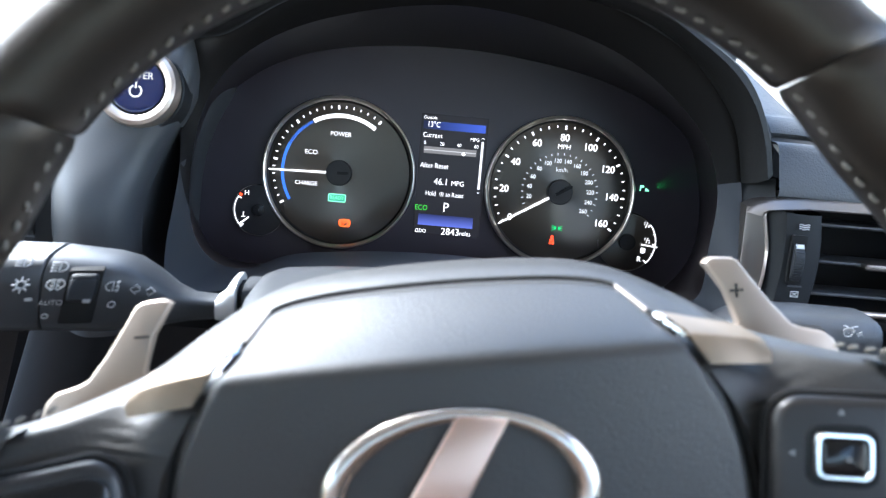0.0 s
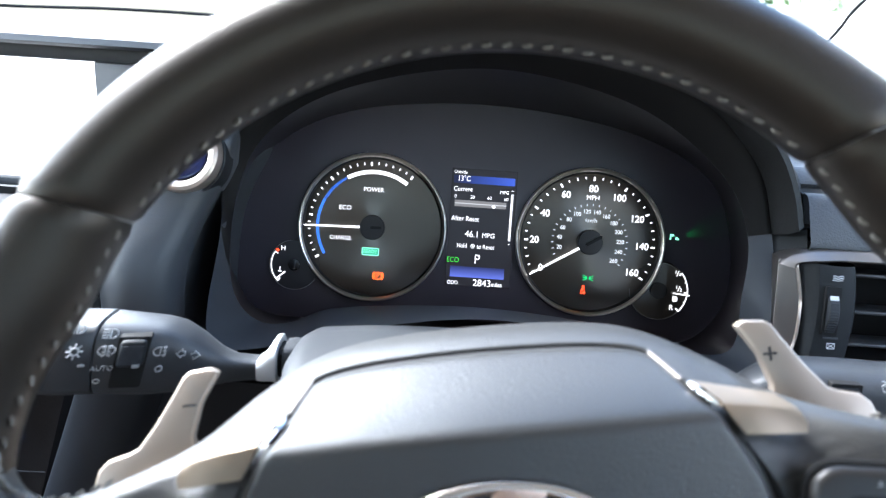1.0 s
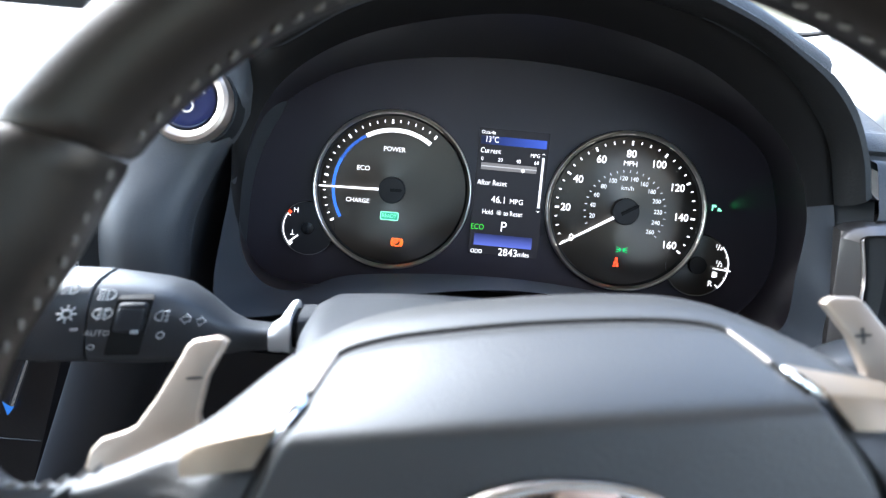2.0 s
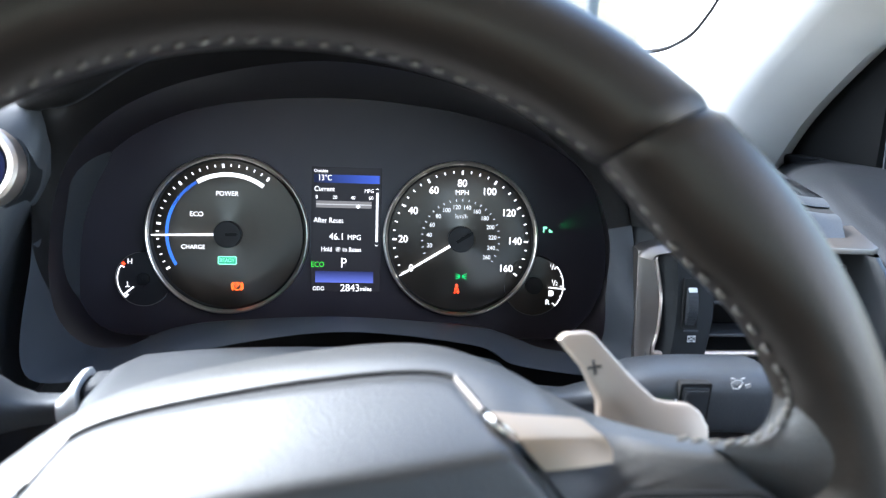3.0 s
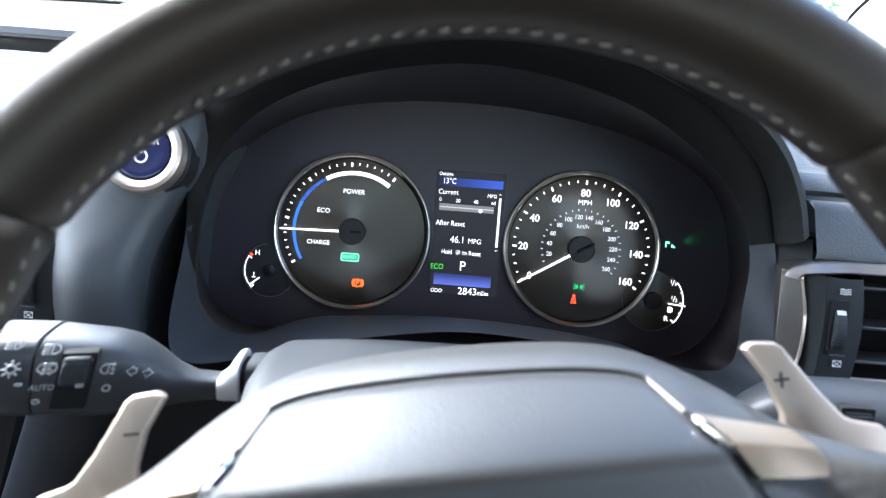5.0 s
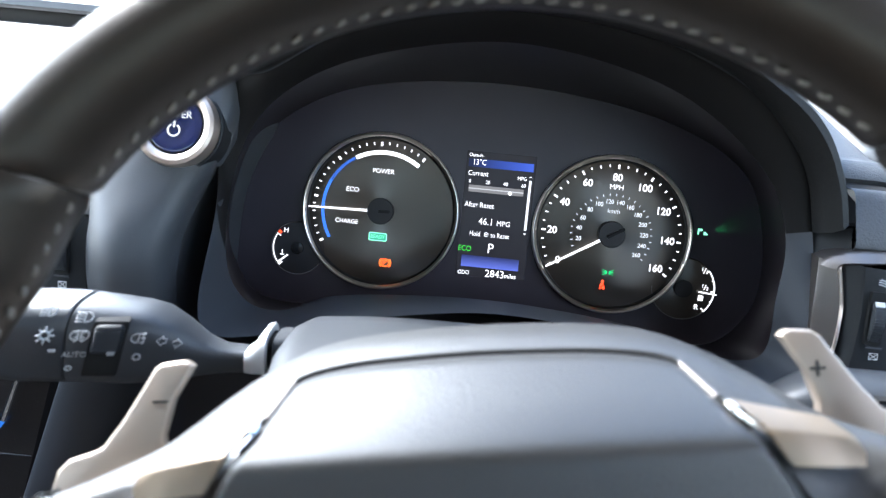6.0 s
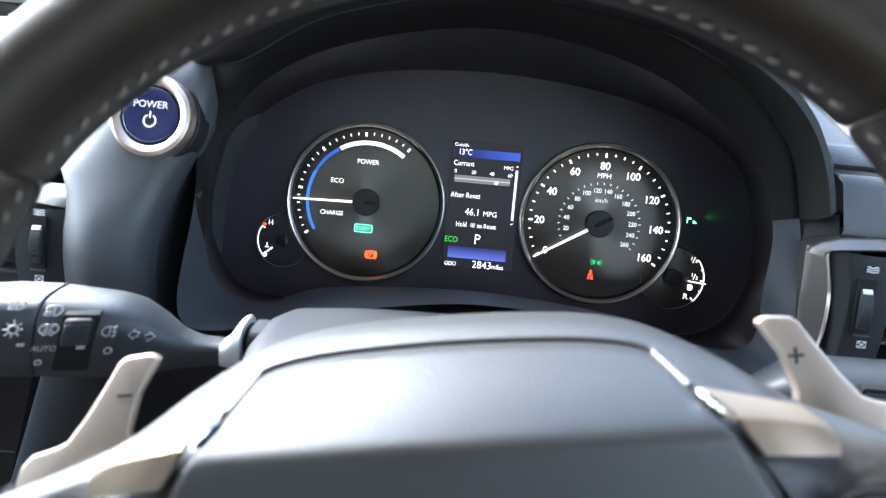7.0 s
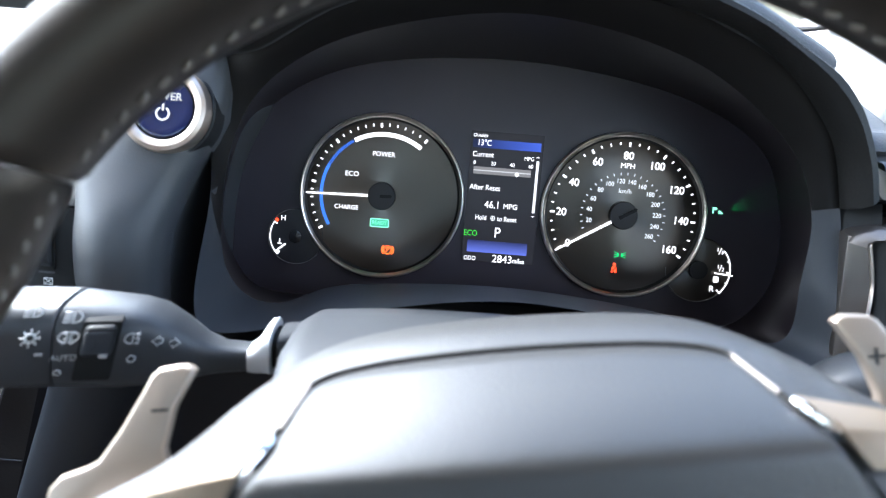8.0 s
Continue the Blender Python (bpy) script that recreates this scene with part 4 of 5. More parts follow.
for side in (1, -1):
    wrap_edge = spline([(side * x, y, z) for x, y, z in ((.1270, .0168, -.0020), (.1320, .0178, -.0004), (.1385, .0194, .0012), (.1432, .0228, .0018), (.1460, .0280, .0022), (.1475, .0360, .0025))], 20, False)
    wrap_far = spline([(side * x, y, z) for x, y, z in ((.1385, .0010, -.0034), (.1450, .0000, .0030), (.1490, .0060, .0100), (.1520, .0150, .0140), (.1525, .0240, .0145), (.1515, .0360, .0145))], 20, False)
    wrap = [wrap_edge]
    for f, up in ((0.10, 0.0009), (0.25, 0.0016), (0.45, 0.0017), (0.7, 0.0010), (1.0, 0.0)):
        wrap.append([a.lerp(b, f) + Vector((0, 0, up)) for a, b in zip(wrap_edge, wrap_far)])
    back = [v + Vector((0, -0.002, -0.008)) for v in wrap_edge]
    part("spoke_wrap", loft([back] + wrap, closed=False), vinyl, wheel, "creased covering where spoke and rim meet", sharp=80)
    edge = spline([(side * x, y, z) for x, y, z in ((.1170, .0208, -.0040), (.1240, .0192, -.0015), (.1310, .0186, .0005), (.1380, .0200, .0015), (.1430, .0232, .0020), (.1455, .0275, .0025), (.1448, .0330, .0035))], 12, False)
    for i in range(12):
        way = (edge[min(i + 1, 11)] - edge[max(i - 1, 0)]).normalized()
        add_stitch(edge[i] + Vector((0, 0, 0.0006)), (Vector((0, 0.3, 1)) - way * way.dot(Vector((0, 0.3, 1)))).normalized(), way, hub_shell)

cover_half = [(0, .0480), (.030, .0472), (.048, .0455), (.0578, .0430), (.0612, .0395), (.0650, .0330), (.0715, .0240), (.0775, .0140), (.0830, .0030), (.0865, -.0110), (.0870, -.0280), (.0800, -.0550), (.0600, -.0800), (.030, -.0900), (0, -.0920)]
cover_outline = spline([Vector((x, y, 0)) for x, y in cover_half] + [Vector((-x, y, 0)) for x, y in cover_half[-2:0:-1]], 200)


def cover_height(x, y):
    crest = 0.0275 - 0.35 * x * x
    d = y - crest
    soft = 0.0011
    over = soft * math.log1p(math.exp(min(d / soft, 30)))
    return 0.0050 - 1.95 * over - 0.9 * x * x - 0.02 * max(0.0, -y - 0.03)


part("airbag_cover", domed(cover_outline, (0, 0.005), cover_height, lambda k, x, y: 0.0075 * max(0.0, (k - 0.955) / 0.045) ** 2, [1.0, 0.994, 0.988, 0.98, 0.972, 0.962, 0.95, 0.93, 0.90, 0.87, 0.84, 0.80, 0.76, 0.72, 0.68, 0.64, 0.60, 0.56, 0.52, 0.48, 0.44, 0.40, 0.35, 0.3, 0.22, 0.12, 0.04]), vinyl, wheel, "black grained airbag cover with a sharp crease", sharp=60)
cover = bpy.data.objects["airbag_cover"]
gap_line = [(1.004 * v.x, 0.005 + 1.004 * (v.y - 0.005), cover_height(v.x, v.y) - 0.0058) for v in cover_outline[-40:] + cover_outline[:41] if v.y > 0.020]
part("gap", tube(gap_line, 0.0012, 8), black_void, wheel, "dark gap round the airbag cover")
for side in (1, -1):
    flank = [(1.016 * v.x, 1.016 * v.y - 0.0001) for v in cover_outline if side * v.x > 0 and -0.070 < v.y < 0.0165]
    if flank[0][1] < flank[-1][1]:
        flank.reverse()
    part("gap", tube([(x, y, shell_height(x, y) + 0.0002) for x, y in flank], [0.0003 + 0.0016 * smooth01(i / (0.45 * len(flank))) for i in range(len(flank))], 8), black_void, wheel, "dark gap beside the airbag cover")

# emblem: a plain oval with a slanted stroke
def emblem_z(x, y): return cover_height(x, y) + 0.0008
oval = [(-0.001 + 0.0365 * math.cos(2 * math.pi * i / 96), -0.0115 + 0.0235 * math.sin(2 * math.pi * i / 96)) for i in range(96)]
oval_ring = tube([(x, y, emblem_z(x, y) + 0.0008) for x, y in oval], [0.0017 + 0.0023 * abs(math.cos(2 * math.pi * i / 96 + 0.15)) ** 1.4 for i in range(96)], 12, 0.8, closed=True)
part("emblem_ring", oval_ring, emblem_chrome, cover, "polished oval emblem")
stroke = slab([(0.0143, 0.0100), (-0.0003, 0.0118), (-0.0151, -0.0100), (-0.0240, -0.0232), (-0.0085, -0.0262), (0.0006, -0.0120)], 0, 0.0026, 0.0008, 2, lambda x, y: emblem_z(x, y))
part("emblem_bar", stroke, emblem_satin, cover, "slanted copper-tinted emblem bar")

for side in (1, -1):
    flip = Matrix.Diagonal((side, 1, 1, 1))
    # thin bright edge down the cover's corner
    strip = [(side * x, y, cover_height(x, y) + z) for x, y, z in ((.0590, .0432, -.0048), (.0606, .0408, -.0046), (.0625, .0378, -.0044), (.0645, .0345, -.0042))]
    part("corner_strip", tube(spline(strip, 12, False), 0.0009, 8), trim_silver, wheel, "thin silver strip")
    # folded silver insert between cover and spoke
    rows = [[(.0655, .0330, -.0150), (.0745, .0306, -.0150), (.0840, .0283, -.0160), (.0920, .0262, -.0170)],
            [(.0711, .0273, -.0062), (.0790, .0262, -.0062), (.0875, .0244, -.0078), (.0955, .0224, -.0105)],
            [(.0714, .0267, -.0055), (.0792, .0256, -.0055), (.0878, .0238, -.0070), (.0960, .0217, -.0098)],
            [(.0738, .0232, -.0045), (.0805, .0222, -.0044), (.0885, .0206, -.0056), (.0970, .0190, -.0085)],
            [(.0770, .0186, -.0043), (.0820, .0181, -.0042), (.0895, .0172, -.0052), (.0962, .0163, -.0075)]]
    insert = loft([spline(r, 16, False) for r in rows], closed=False)
    insert = thick(insert, -0.002)
    insert.transform(flip)
    insert_ob = part("spoke_insert", insert, insert_paint, wheel, "folded satin champagne insert", sharp=24)
    part("edge", tube([(side * x, y, z) for x, y, z in ((.0646, .0340, -.0130), (.0657, .0328, -.0105), (.0688, .0296, -.0066), (.0712, .0271, -.0046))], [0.0007, 0.0013, 0.0013, 0.0006], 8), chrome, insert_ob, "bright chamfered edge")
    # paddle behind the spoke
    pad = [(.0985, .0478), (.1000, .0492), (.1022, .0499), (.1095, .0492), (.1120, .0475), (.1150, .0425), (.1225, .0310), (.1290, .0228), (.1330, .0210), (.1405, .0192), (.1440, .0160), (.1458, .0105), (.1445, .0030), (.1300, -.0040), (.1080, -.0050), (.1060, .0120), (.1085, .0250), (.1052, .0368)]
    paddle = slab([(side * x, y) for x, y in pad][::side], -0.0555, -0.0515, 0.0013, 3, lambda x, y: -0.10 * (y - 0.03) + 0.0)
    paddle_ob = part("paddle", paddle, paddle_paint, wheel, "satin silver shift paddle")
    sign = slab([(-.0026, -.00045), (.0026, -.00045), (.0026, .00045), (-.0026, .00045)], 0, 0.0003)
    if side > 0:
        sign = join(sign, slab([(-.00045, .00045), (.00045, .00045), (.00045, .0026), (-.00045, .0026)], 0, 0.0003), slab([(-.00045, -.0026), (.00045, -.0026), (.00045, -.00045), (-.00045, -.00045)], 0, 0.0003))
    part("mark", sign, print_dark, paddle_ob, "dark printed shift mark", at=pose(side * 0.1093, 0.0367, -0.0513 - 0.10 * 0.0067))
    # switch block on the spoke, set in a dark gap, rising outwards
    at_block = pose(0.1128 if side > 0 else -0.1175, -0.0136 if side > 0 else -0.0150, 0.0, 0, 0, -6 * side)
    def swell(x): return 0.0085 * (abs(x + side * 0.0225) / 0.045)
    face = [(side * x, y) for x, y in rounded(-.0225, .0225, -.0215, .0205, .009)][::side]
    block_ob = part("switch_block", slab(face, -0.004, 0.0030, 0.0026, 4, lambda x, y: swell(x)), switch_plastic, wheel, "satin black switch block", at=at_block)
    part("gap", tube([(1.03 * x, 1.03 * y, swell(x) - 0.0012) for x, y in face], 0.0013, 8, closed=True), black_void, block_ob, "dark gap round the switch block")
    def frame_ring(x0, x1, y0, y1, r, wide, z0, z1):
        """A raised rounded frame lying on the block."""
        outer, inner_line = rounded(x0, x1, y0, y1, r), rounded(x0 + wide, x1 - wide, y0 + wide, y1 - wide, max(r - wide, 0.0006))
        middle = rounded(x0 + 0.3 * wide, x1 - 0.3 * wide, y0 + 0.3 * wide, y1 - 0.3 * wide, r - 0.3 * wide)
        inner_mid = rounded(x0 + 0.7 * wide, x1 - 0.7 * wide, y0 + 0.7 * wide, y1 - 0.7 * wide, max(r - 0.7 * wide, 0.0008))
        return loft([[(x, y, z + 0.0030 + swell(x)) for x, y in line] for line, z in ((outer, z0), (middle, z1), (inner_mid, z1), (inner_line, z0))])
    if side > 0:
        part("surround", frame_ring(-.0145, .0062, -.0055, .0132, .0050, .0026, -.0004, .0005), block_plastic, block_ob, "dull frame round the centre switch")
        part("switch_ring", frame_ring(-.0122, .0040, -.0032, .0110, .0034, .0022, .0002, .0013), chrome, block_ob, "bright chrome ring round the centre switch")
        part("centre_switch", slab([(x - .0041, y + .0039) for x, y in rounded(-.0058, .0058, -.0048, .0048, .0014)], 0.0030, 0.0040, 0.0008, 2, lambda x, y: swell(x)), gloss_black, block_ob)
        part("dot", lathe([(0.0007, 0.0), (0.0007, 0.0002), (0.0001, 0.0002)], 12), print_dim, block_ob, at=pose(-.0030, .0032, 0.0040 + swell(-.003)))
        for x, y, turn in ((-.0046, .0164, 0), (-.0176, .0040, 90), (.0096, .0040, -90), (-.0032, -.0094, 180)):
            part("arrow_mark", slab([(-.0009, -.0007), (.0009, -.0007), (0, .0010)], 0, 0.0002), print_dim, block_ob, at=pose(x, y, 0.0030 + swell(x), 0, 0, turn))
    else:
        part("rocker", slab([(x + .0020, y + .0060) for x, y in rounded(-.0180, .0180, -.0120, .0105, .006)], 0.0026, 0.0042, 0.0012, 3, lambda x, y: swell(x)), gloss_black, block_ob, "glossy rocker switch")
        part("arrow_mark", slab([(-.0015, -.0009), (.0015, -.0009), (0, .0012)], 0, 0.0002), print_dim, block_ob, at=pose(0.0060, 0.0075, 0.0042 + swell(0.006)))

# ---- steering column and stalks ----
column = thing("steering_column_cover", pose(-0.002, 0.40, 0.90), "black plastic steering column cover", "column cover")
col_rings = []
for y, w, top, low in ((0.262, 0.068, 0.985, 0.91), (0.275, 0.080, 0.9865, 0.90), (0.300, 0.090, 0.986, 0.895), (0.33, 0.0945, 0.985, 0.89), (0.36, 0.0955, 0.9815, 0.885), (0.385, 0.0945, 0.974, 0.88), (0.398, 0.092, 0.962, 0.875), (0.405, 0.086, 0.945, 0.87), (0.47, 0.08, 0.93, 0.86)):
    h = top - low
    pts = [(-w, y, low), (-w, y, low + 0.45 * h), (-w, y, low + 0.80 * h), (-w + 0.005, y, low + 0.93 * h), (-w + 0.020, y, top - 0.0035), (-0.045, y, top - 0.001), (0, y, top), (0.045, y, top - 0.001), (w - 0.020, y, top - 0.0045), (w - 0.005, y, low + 0.90 * h), (w, y, low + 0.72 * h), (w, y, low + 0.4 * h), (w, y, low)]
    col_rings.append([Vector(p) + Vector((-0.002, 0, 0)) for p in pts])
part("upper_cover", loft([spline(r, 60, False) for r in col_rings], closed=False), hard_plastic, column, "grained black upper cover", world=True)
part("front_face", loft([[Vector(v) for v in spline(col_rings[0], 60, False)], [Vector((v.x * 0.8, 0.27, 0.94)) for v in spline(col_rings[0], 60, False)]], closed=False), tunnel_black, column, world=True)
part("slot", moved(lathe([(0.0003, 0.0), (0.020, 0.0)], 32), Matrix.Translation((-0.054, 0.3245, 0.9868)) @ pose(0, 0, 0, -2, 0, 28) @ Matrix.Diagonal((1.0, 0.16, 1, 1))), black_void, column, "dark crescent recess", world=True)


def stalk_body(path, sizes, n=28, m=None, shear=0.0):
    """A stalk with rounded oblong sections: (half depth, half height) at each place along x; shear leans the sections."""
    rings = []
    for (x, y, z), (dy_, dz_) in zip(path, sizes):
        ring = []
        for k in range(n):
            a = 2 * math.pi * k / n
            c, s = math.cos(a), math.sin(a)
            e = 0.62
            up = dz_ * math.copysign(abs(s) ** e, s)
            ring.append((x + shear * up, y + dy_ * math.copysign(abs(c) ** e, c), z + up))
        rings.append(ring)
    return loft(rings, cap=(True, True))


lights_stalk = thing("light_stalk", pose(-0.09, 0.335, 0.968), "black light and indicator stalk with white symbols", "stalk")
part("arm", stalk_body([(-0.098, 0.354, 0.962), (-0.112, 0.352, 0.9597), (-0.125, 0.350, 0.9597), (-0.1325, 0.3465, 0.9620), (-0.1402, 0.343, 0.9655), (-0.149, 0.3405, 0.9688), (-0.157, 0.338, 0.9702), (-0.1785, 0.334, 0.9718)], [(0.0060, 0.0050), (0.0062, 0.0052), (0.0072, 0.0063), (0.0095, 0.0088), (0.0125, 0.0130), (0.0145, 0.0163), (0.0155, 0.0176), (0.0162, 0.0186)], shear=0.16), hard_plastic, lights_stalk, world=True)
part("collar", stalk_body([(-0.1130, 0.3515, 0.9598), (-0.1100, 0.352, 0.9608), (-0.1075, 0.353, 0.9630), (-0.1052, 0.3535, 0.9648), (-0.1030, 0.3535, 0.9650), (-0.1024, 0.3535, 0.9650)], [(0.0068, 0.0056), (0.0080, 0.0068), (0.0098, 0.0088), (0.0112, 0.0104), (0.0116, 0.0108), (0.0110, 0.0104)]), collar_silver, lights_stalk, "pale flared collar", world=True)
part("neck", stalk_body([(-0.1030, 0.3535, 0.9645), (-0.0990, 0.354, 0.9642)], [(0.0085, 0.0080), (0.0085, 0.0080)]), black_void, lights_stalk, world=True)
part("boot", stalk_body([(-0.1002, 0.354, 0.9642), (-0.0997, 0.354, 0.9642), (-0.0965, 0.355, 0.9642), (-0.0925, 0.356, 0.964)], [(0.0095, 0.0088), (0.0102, 0.0095), (0.0102, 0.0095), (0.0098, 0.0092)]), soft_plastic, lights_stalk, world=True)
part("twist_ring", stalk_body([(-0.1796, 0.3340, 0.9718), (-0.1804, 0.3340, 0.9718), (-0.198, 0.3305, 0.972), (-0.210, 0.3285, 0.972), (-0.216, 0.3275, 0.972)], [(0.0156, 0.0180), (0.0163, 0.0188), (0.0165, 0.0190), (0.0155, 0.0180), (0.012, 0.0140)], shear=0.16), hard_plastic, lights_stalk, "twist switch at the stalk's end", world=True)
SLANT = Matrix(((1, 0.28, 0, 0), (0, 1, 0, 0), (0, 0, 1, 0), (0, 0, 0, 1)))


def on_face(name, bm, x, y, z, mat, label="", tip=0.0):
    """A small piece on the stalk's face at a place in the car, turned to the face."""
    return part(name, moved(bm, SLANT), mat, lights_stalk, label, at=FRAMES[lights_stalk.name].inverted() @ pose(x, y - 0.0016, z, 90 + tip, 0, 14))


on_face("knob_slot", slab(rounded(-0.0068, 0.0068, -0.0128, 0.0122, 0.001, 2), -0.006, 0.0002, 0.0001), -0.1626, 0.3222, 0.9742, black_void)
on_face("knob", box(-0.0057, 0.0057, -0.0020, 0.0108, -0.006, 0.0032, 0.0020, 3), -0.1626, 0.3222, 0.9745, block_plastic, "ribbed rotary fog light knob")
on_face("knob_ribs", join(*(box(-0.0050, 0.0050, y - 0.00022, y + 0.00022, 0.0030, 0.0036) for y in [0.0086 - 0.00095 * i for i in range(10)])), -0.1626, 0.3222, 0.9745, bezel_plastic)
on_face("mark", box(-0.0015, 0.0015, -0.0007, 0.0007, 0.0030, 0.0036), -0.1596, 0.3222, 0.9738, stalk_print, "white pointer mark")


def beam_symbol(w, rays, tilt=0.0):
    """A lamp bowl with rays beside it."""
    bowl = [(0.0002, -0.0021), (0.0002, 0.0021)] + [(0.0002 + 0.0030 * math.sin(radians(a)), 0.0021 * math.cos(radians(a))) for a in range(20, 161, 20)]
    ring = [(x, y, 0) for x, y in bowl]
    bm = tube(ring, 0.00036, 5, closed=True)
    for k in range(rays):
        y = 0.0018 - 0.0036 * k / max(rays - 1, 1)
        bm = join(bm, tube([(-0.0006, y, 0), (-0.0006 - w, y - tilt, 0)], 0.00034, 5))
    return bm


def sun_symbol():
    ring = [(0.0017 * math.cos(2 * math.pi * i / 20), 0.0017 * math.sin(2 * math.pi * i / 20), 0) for i in range(20)]
    bm = tube(ring, 0.0005, 5, closed=True)
    for i in range(8):
        c, s = math.cos(math.pi * i / 4), math.sin(math.pi * i / 4)
        bm = join(bm, tube([(0.0022 * c, 0.0022 * s, 0), (0.0036 * c, 0.0036 * s, 0)], 0.0004, 5))
    return bm


on_face("symbol", beam_symbol(0.0024, 4), -0.1842, 0.3210, 0.9890, stalk_print, "white lamp symbol", -30)
on_face("symbol", beam_symbol(0.0026, 4), -0.1702, 0.3223, 0.9873, stalk_print, "white high beam symbol", -25)
on_face("symbol", sun_symbol(), -0.1841, 0.3163, 0.9802, stalk_print, "white instrument light symbol", -8)
on_face("symbol", join(moved(beam_symbol(0.0016, 3, 0.0009), pose(-0.0004, 0, 0, 0, 180)), moved(beam_symbol(0.0016, 3, 0.0009), pose(0.0004, 0, 0))), -0.1711, 0.3190, 0.9805, stalk_print, "white side light symbol", -8)
on_face("symbol", join(moved(beam_symbol(0.0018, 3), pose(0, 0, 0, 0, 180)), tube([(0.0018, 0.0026, 0), (0.0014, 0.0008, 0), (0.0020, -0.0008, 0), (0.0016, -0.0026, 0)], 0.0003, 5)), -0.1500, 0.3262, 0.9784, stalk_print, "white rear fog symbol", -8)
zero = [(0.0014 * math.cos(2 * math.pi * i / 20), 0.0014 * math.sin(2 * math.pi * i / 20), 0) for i in range(20)]
on_face("symbol", tube(zero, 0.00036, 5, closed=True), -0.1511, 0.3249, 0.9702, stalk_print)
on_face("symbol", tube([(x * 0.9, y * 0.7, 0) for x, y, _ in zero], 0.00032, 5, closed=True), -0.1764, 0.3175, 0.9658, stalk_print)
on_face("mark", box(-0.0014, 0.0014, -0.0006, 0.0006, 0, 0.0003), -0.1818, 0.3164, 0.9737, stalk_print)
arrow = [(-0.0004, 0.0010), (-0.0004, 0.0021), (-0.0030, 0), (-0.0004, -0.0021), (-0.0004, -0.0010), (0.0009, -0.0010), (0.0009, 0.0010)]
for side, x, y, z in ((-1, -0.1417, 0.3306, 0.9759), (1, -0.1383, 0.3335, 0.9738)):
    on_face("symbol", tube([(side * -q, w, 0) for q, w in arrow], 0.00034, 5, closed=True), x, y, z, stalk_print, "white turn signal arrow", -8)
auto_me = writing("AUTO", 0.0024, stalk_print)
auto_me.transform(SLANT)
part("lettering", auto_me, stalk_print, lights_stalk, at=FRAMES[lights_stalk.name].inverted() @ pose(-0.1738, 0.3166, 0.9719, 90, 0, 14))

wiper = thing("wiper_stalk", pose(0.09, 0.36, 0.965), "black wiper stalk with a ribbed knob", "stalk")
part("arm", stalk_body([(0.085, 0.362, 0.960), (0.114, 0.360, 0.958), (0.126, 0.360, 0.958), (0.132, 0.360, 0.959), (0.138, 0.360, 0.9605), (0.146, 0.360, 0.9620), (0.158, 0.360, 0.9630), (0.176, 0.360, 0.9632), (0.205, 0.359, 0.9632), (0.209, 0.359, 0.9632)], [(0.006, 0.0055), (0.007, 0.0060), (0.009, 0.0090), (0.0115, 0.0122), (0.0135, 0.0145), (0.0150, 0.0162), (0.0155, 0.0168), (0.0158, 0.0170), (0.0158, 0.0170), (0.0140, 0.0155)]), hard_plastic, wiper, world=True)
WFACE = pose(0.1705, 0.3442, 0.9660, 90, 0, 0)


def on_wiper(name, bm, x, z, mat, label="", lift=0.0):
    return part(name, bm, mat, wiper, label, at=FRAMES[wiper.name].inverted() @ WFACE @ pose(x, z, lift))


on_wiper("knob_slot", slab(rounded(-0.0075, 0.0075, -0.0160, 0.0110, 0.001, 2), -0.004, 0.0007), 0.0000, 0.0000, black_void)
on_wiper("knob", box(-0.0062, 0.0062, -0.0090, 0.0085, -0.004, 0.0022, 0.0012), 0.0, 0.0008, block_plastic, "ribbed interval knob")
on_wiper("knob_ribs", join(*(box(-0.0056, 0.0056, y - 0.0003, y + 0.0003, 0, 0.0006) for y in [0.0072 - 0.0012 * i for i in range(12)])), 0, 0.0005, hard_plastic, "", 0.0021)
on_wiper("mark", box(-0.0005, 0.0005, -0.0032, 0.0032, 0, 0.0003), -0.0090, 0.0000, stalk_print, "white pointer mark", 0.0010)
on_wiper("green_lamp", slab(rounded(-0.0030, 0.0030, -0.0011, 0.0011, 0.0005, 2), 0, 0.0003), -0.0130, 0.0006, glow_leaf, "small green lamp", 0.0012)
part("lettering", writing("AUTO", 0.0020, stalk_print), stalk_print, wiper, at=FRAMES[wiper.name].inverted() @ WFACE @ pose(-0.0145, -0.0046, 0.0006))
on_wiper("symbol", tube(zero, 0.00028, 5, closed=True), -0.0215, 0.0028, stalk_print, "", -0.0005)
spray = join(arc_band(0.0010, 0.0024, 25, 155, 0, 0.0003, 12), tube([(0.0030 * math.cos(radians(a)), 0.0022 * math.sin(radians(a)), 0) for a in range(20, 161, 20)], 0.00028, 5), tube([(-0.0028, 0.0008, 0), (-0.0014, -0.0022, 0), (0.0014, -0.0022, 0), (0.0028, 0.0008, 0)], 0.00028, 5), tube([(0, 0.0024, 0), (0, -0.0004, 0)], 0.0003, 5), tube([(-0.0034, 0.0034, 0), (-0.0012, 0.0028, 0)], 0.0003, 5), tube([(0.0034, 0.0034, 0), (0.0012, 0.0028, 0)], 0.0003, 5), moved(box(-0.0012, 0.0012, -0.0009, 0.0009, 0, 0.0003), pose(0.0056, -0.0006, 0, 0, 0, 25)))
on_wiper("symbol", spray, 0.0190, 0.0105, stalk_print, "white washer symbol", 0.0006)

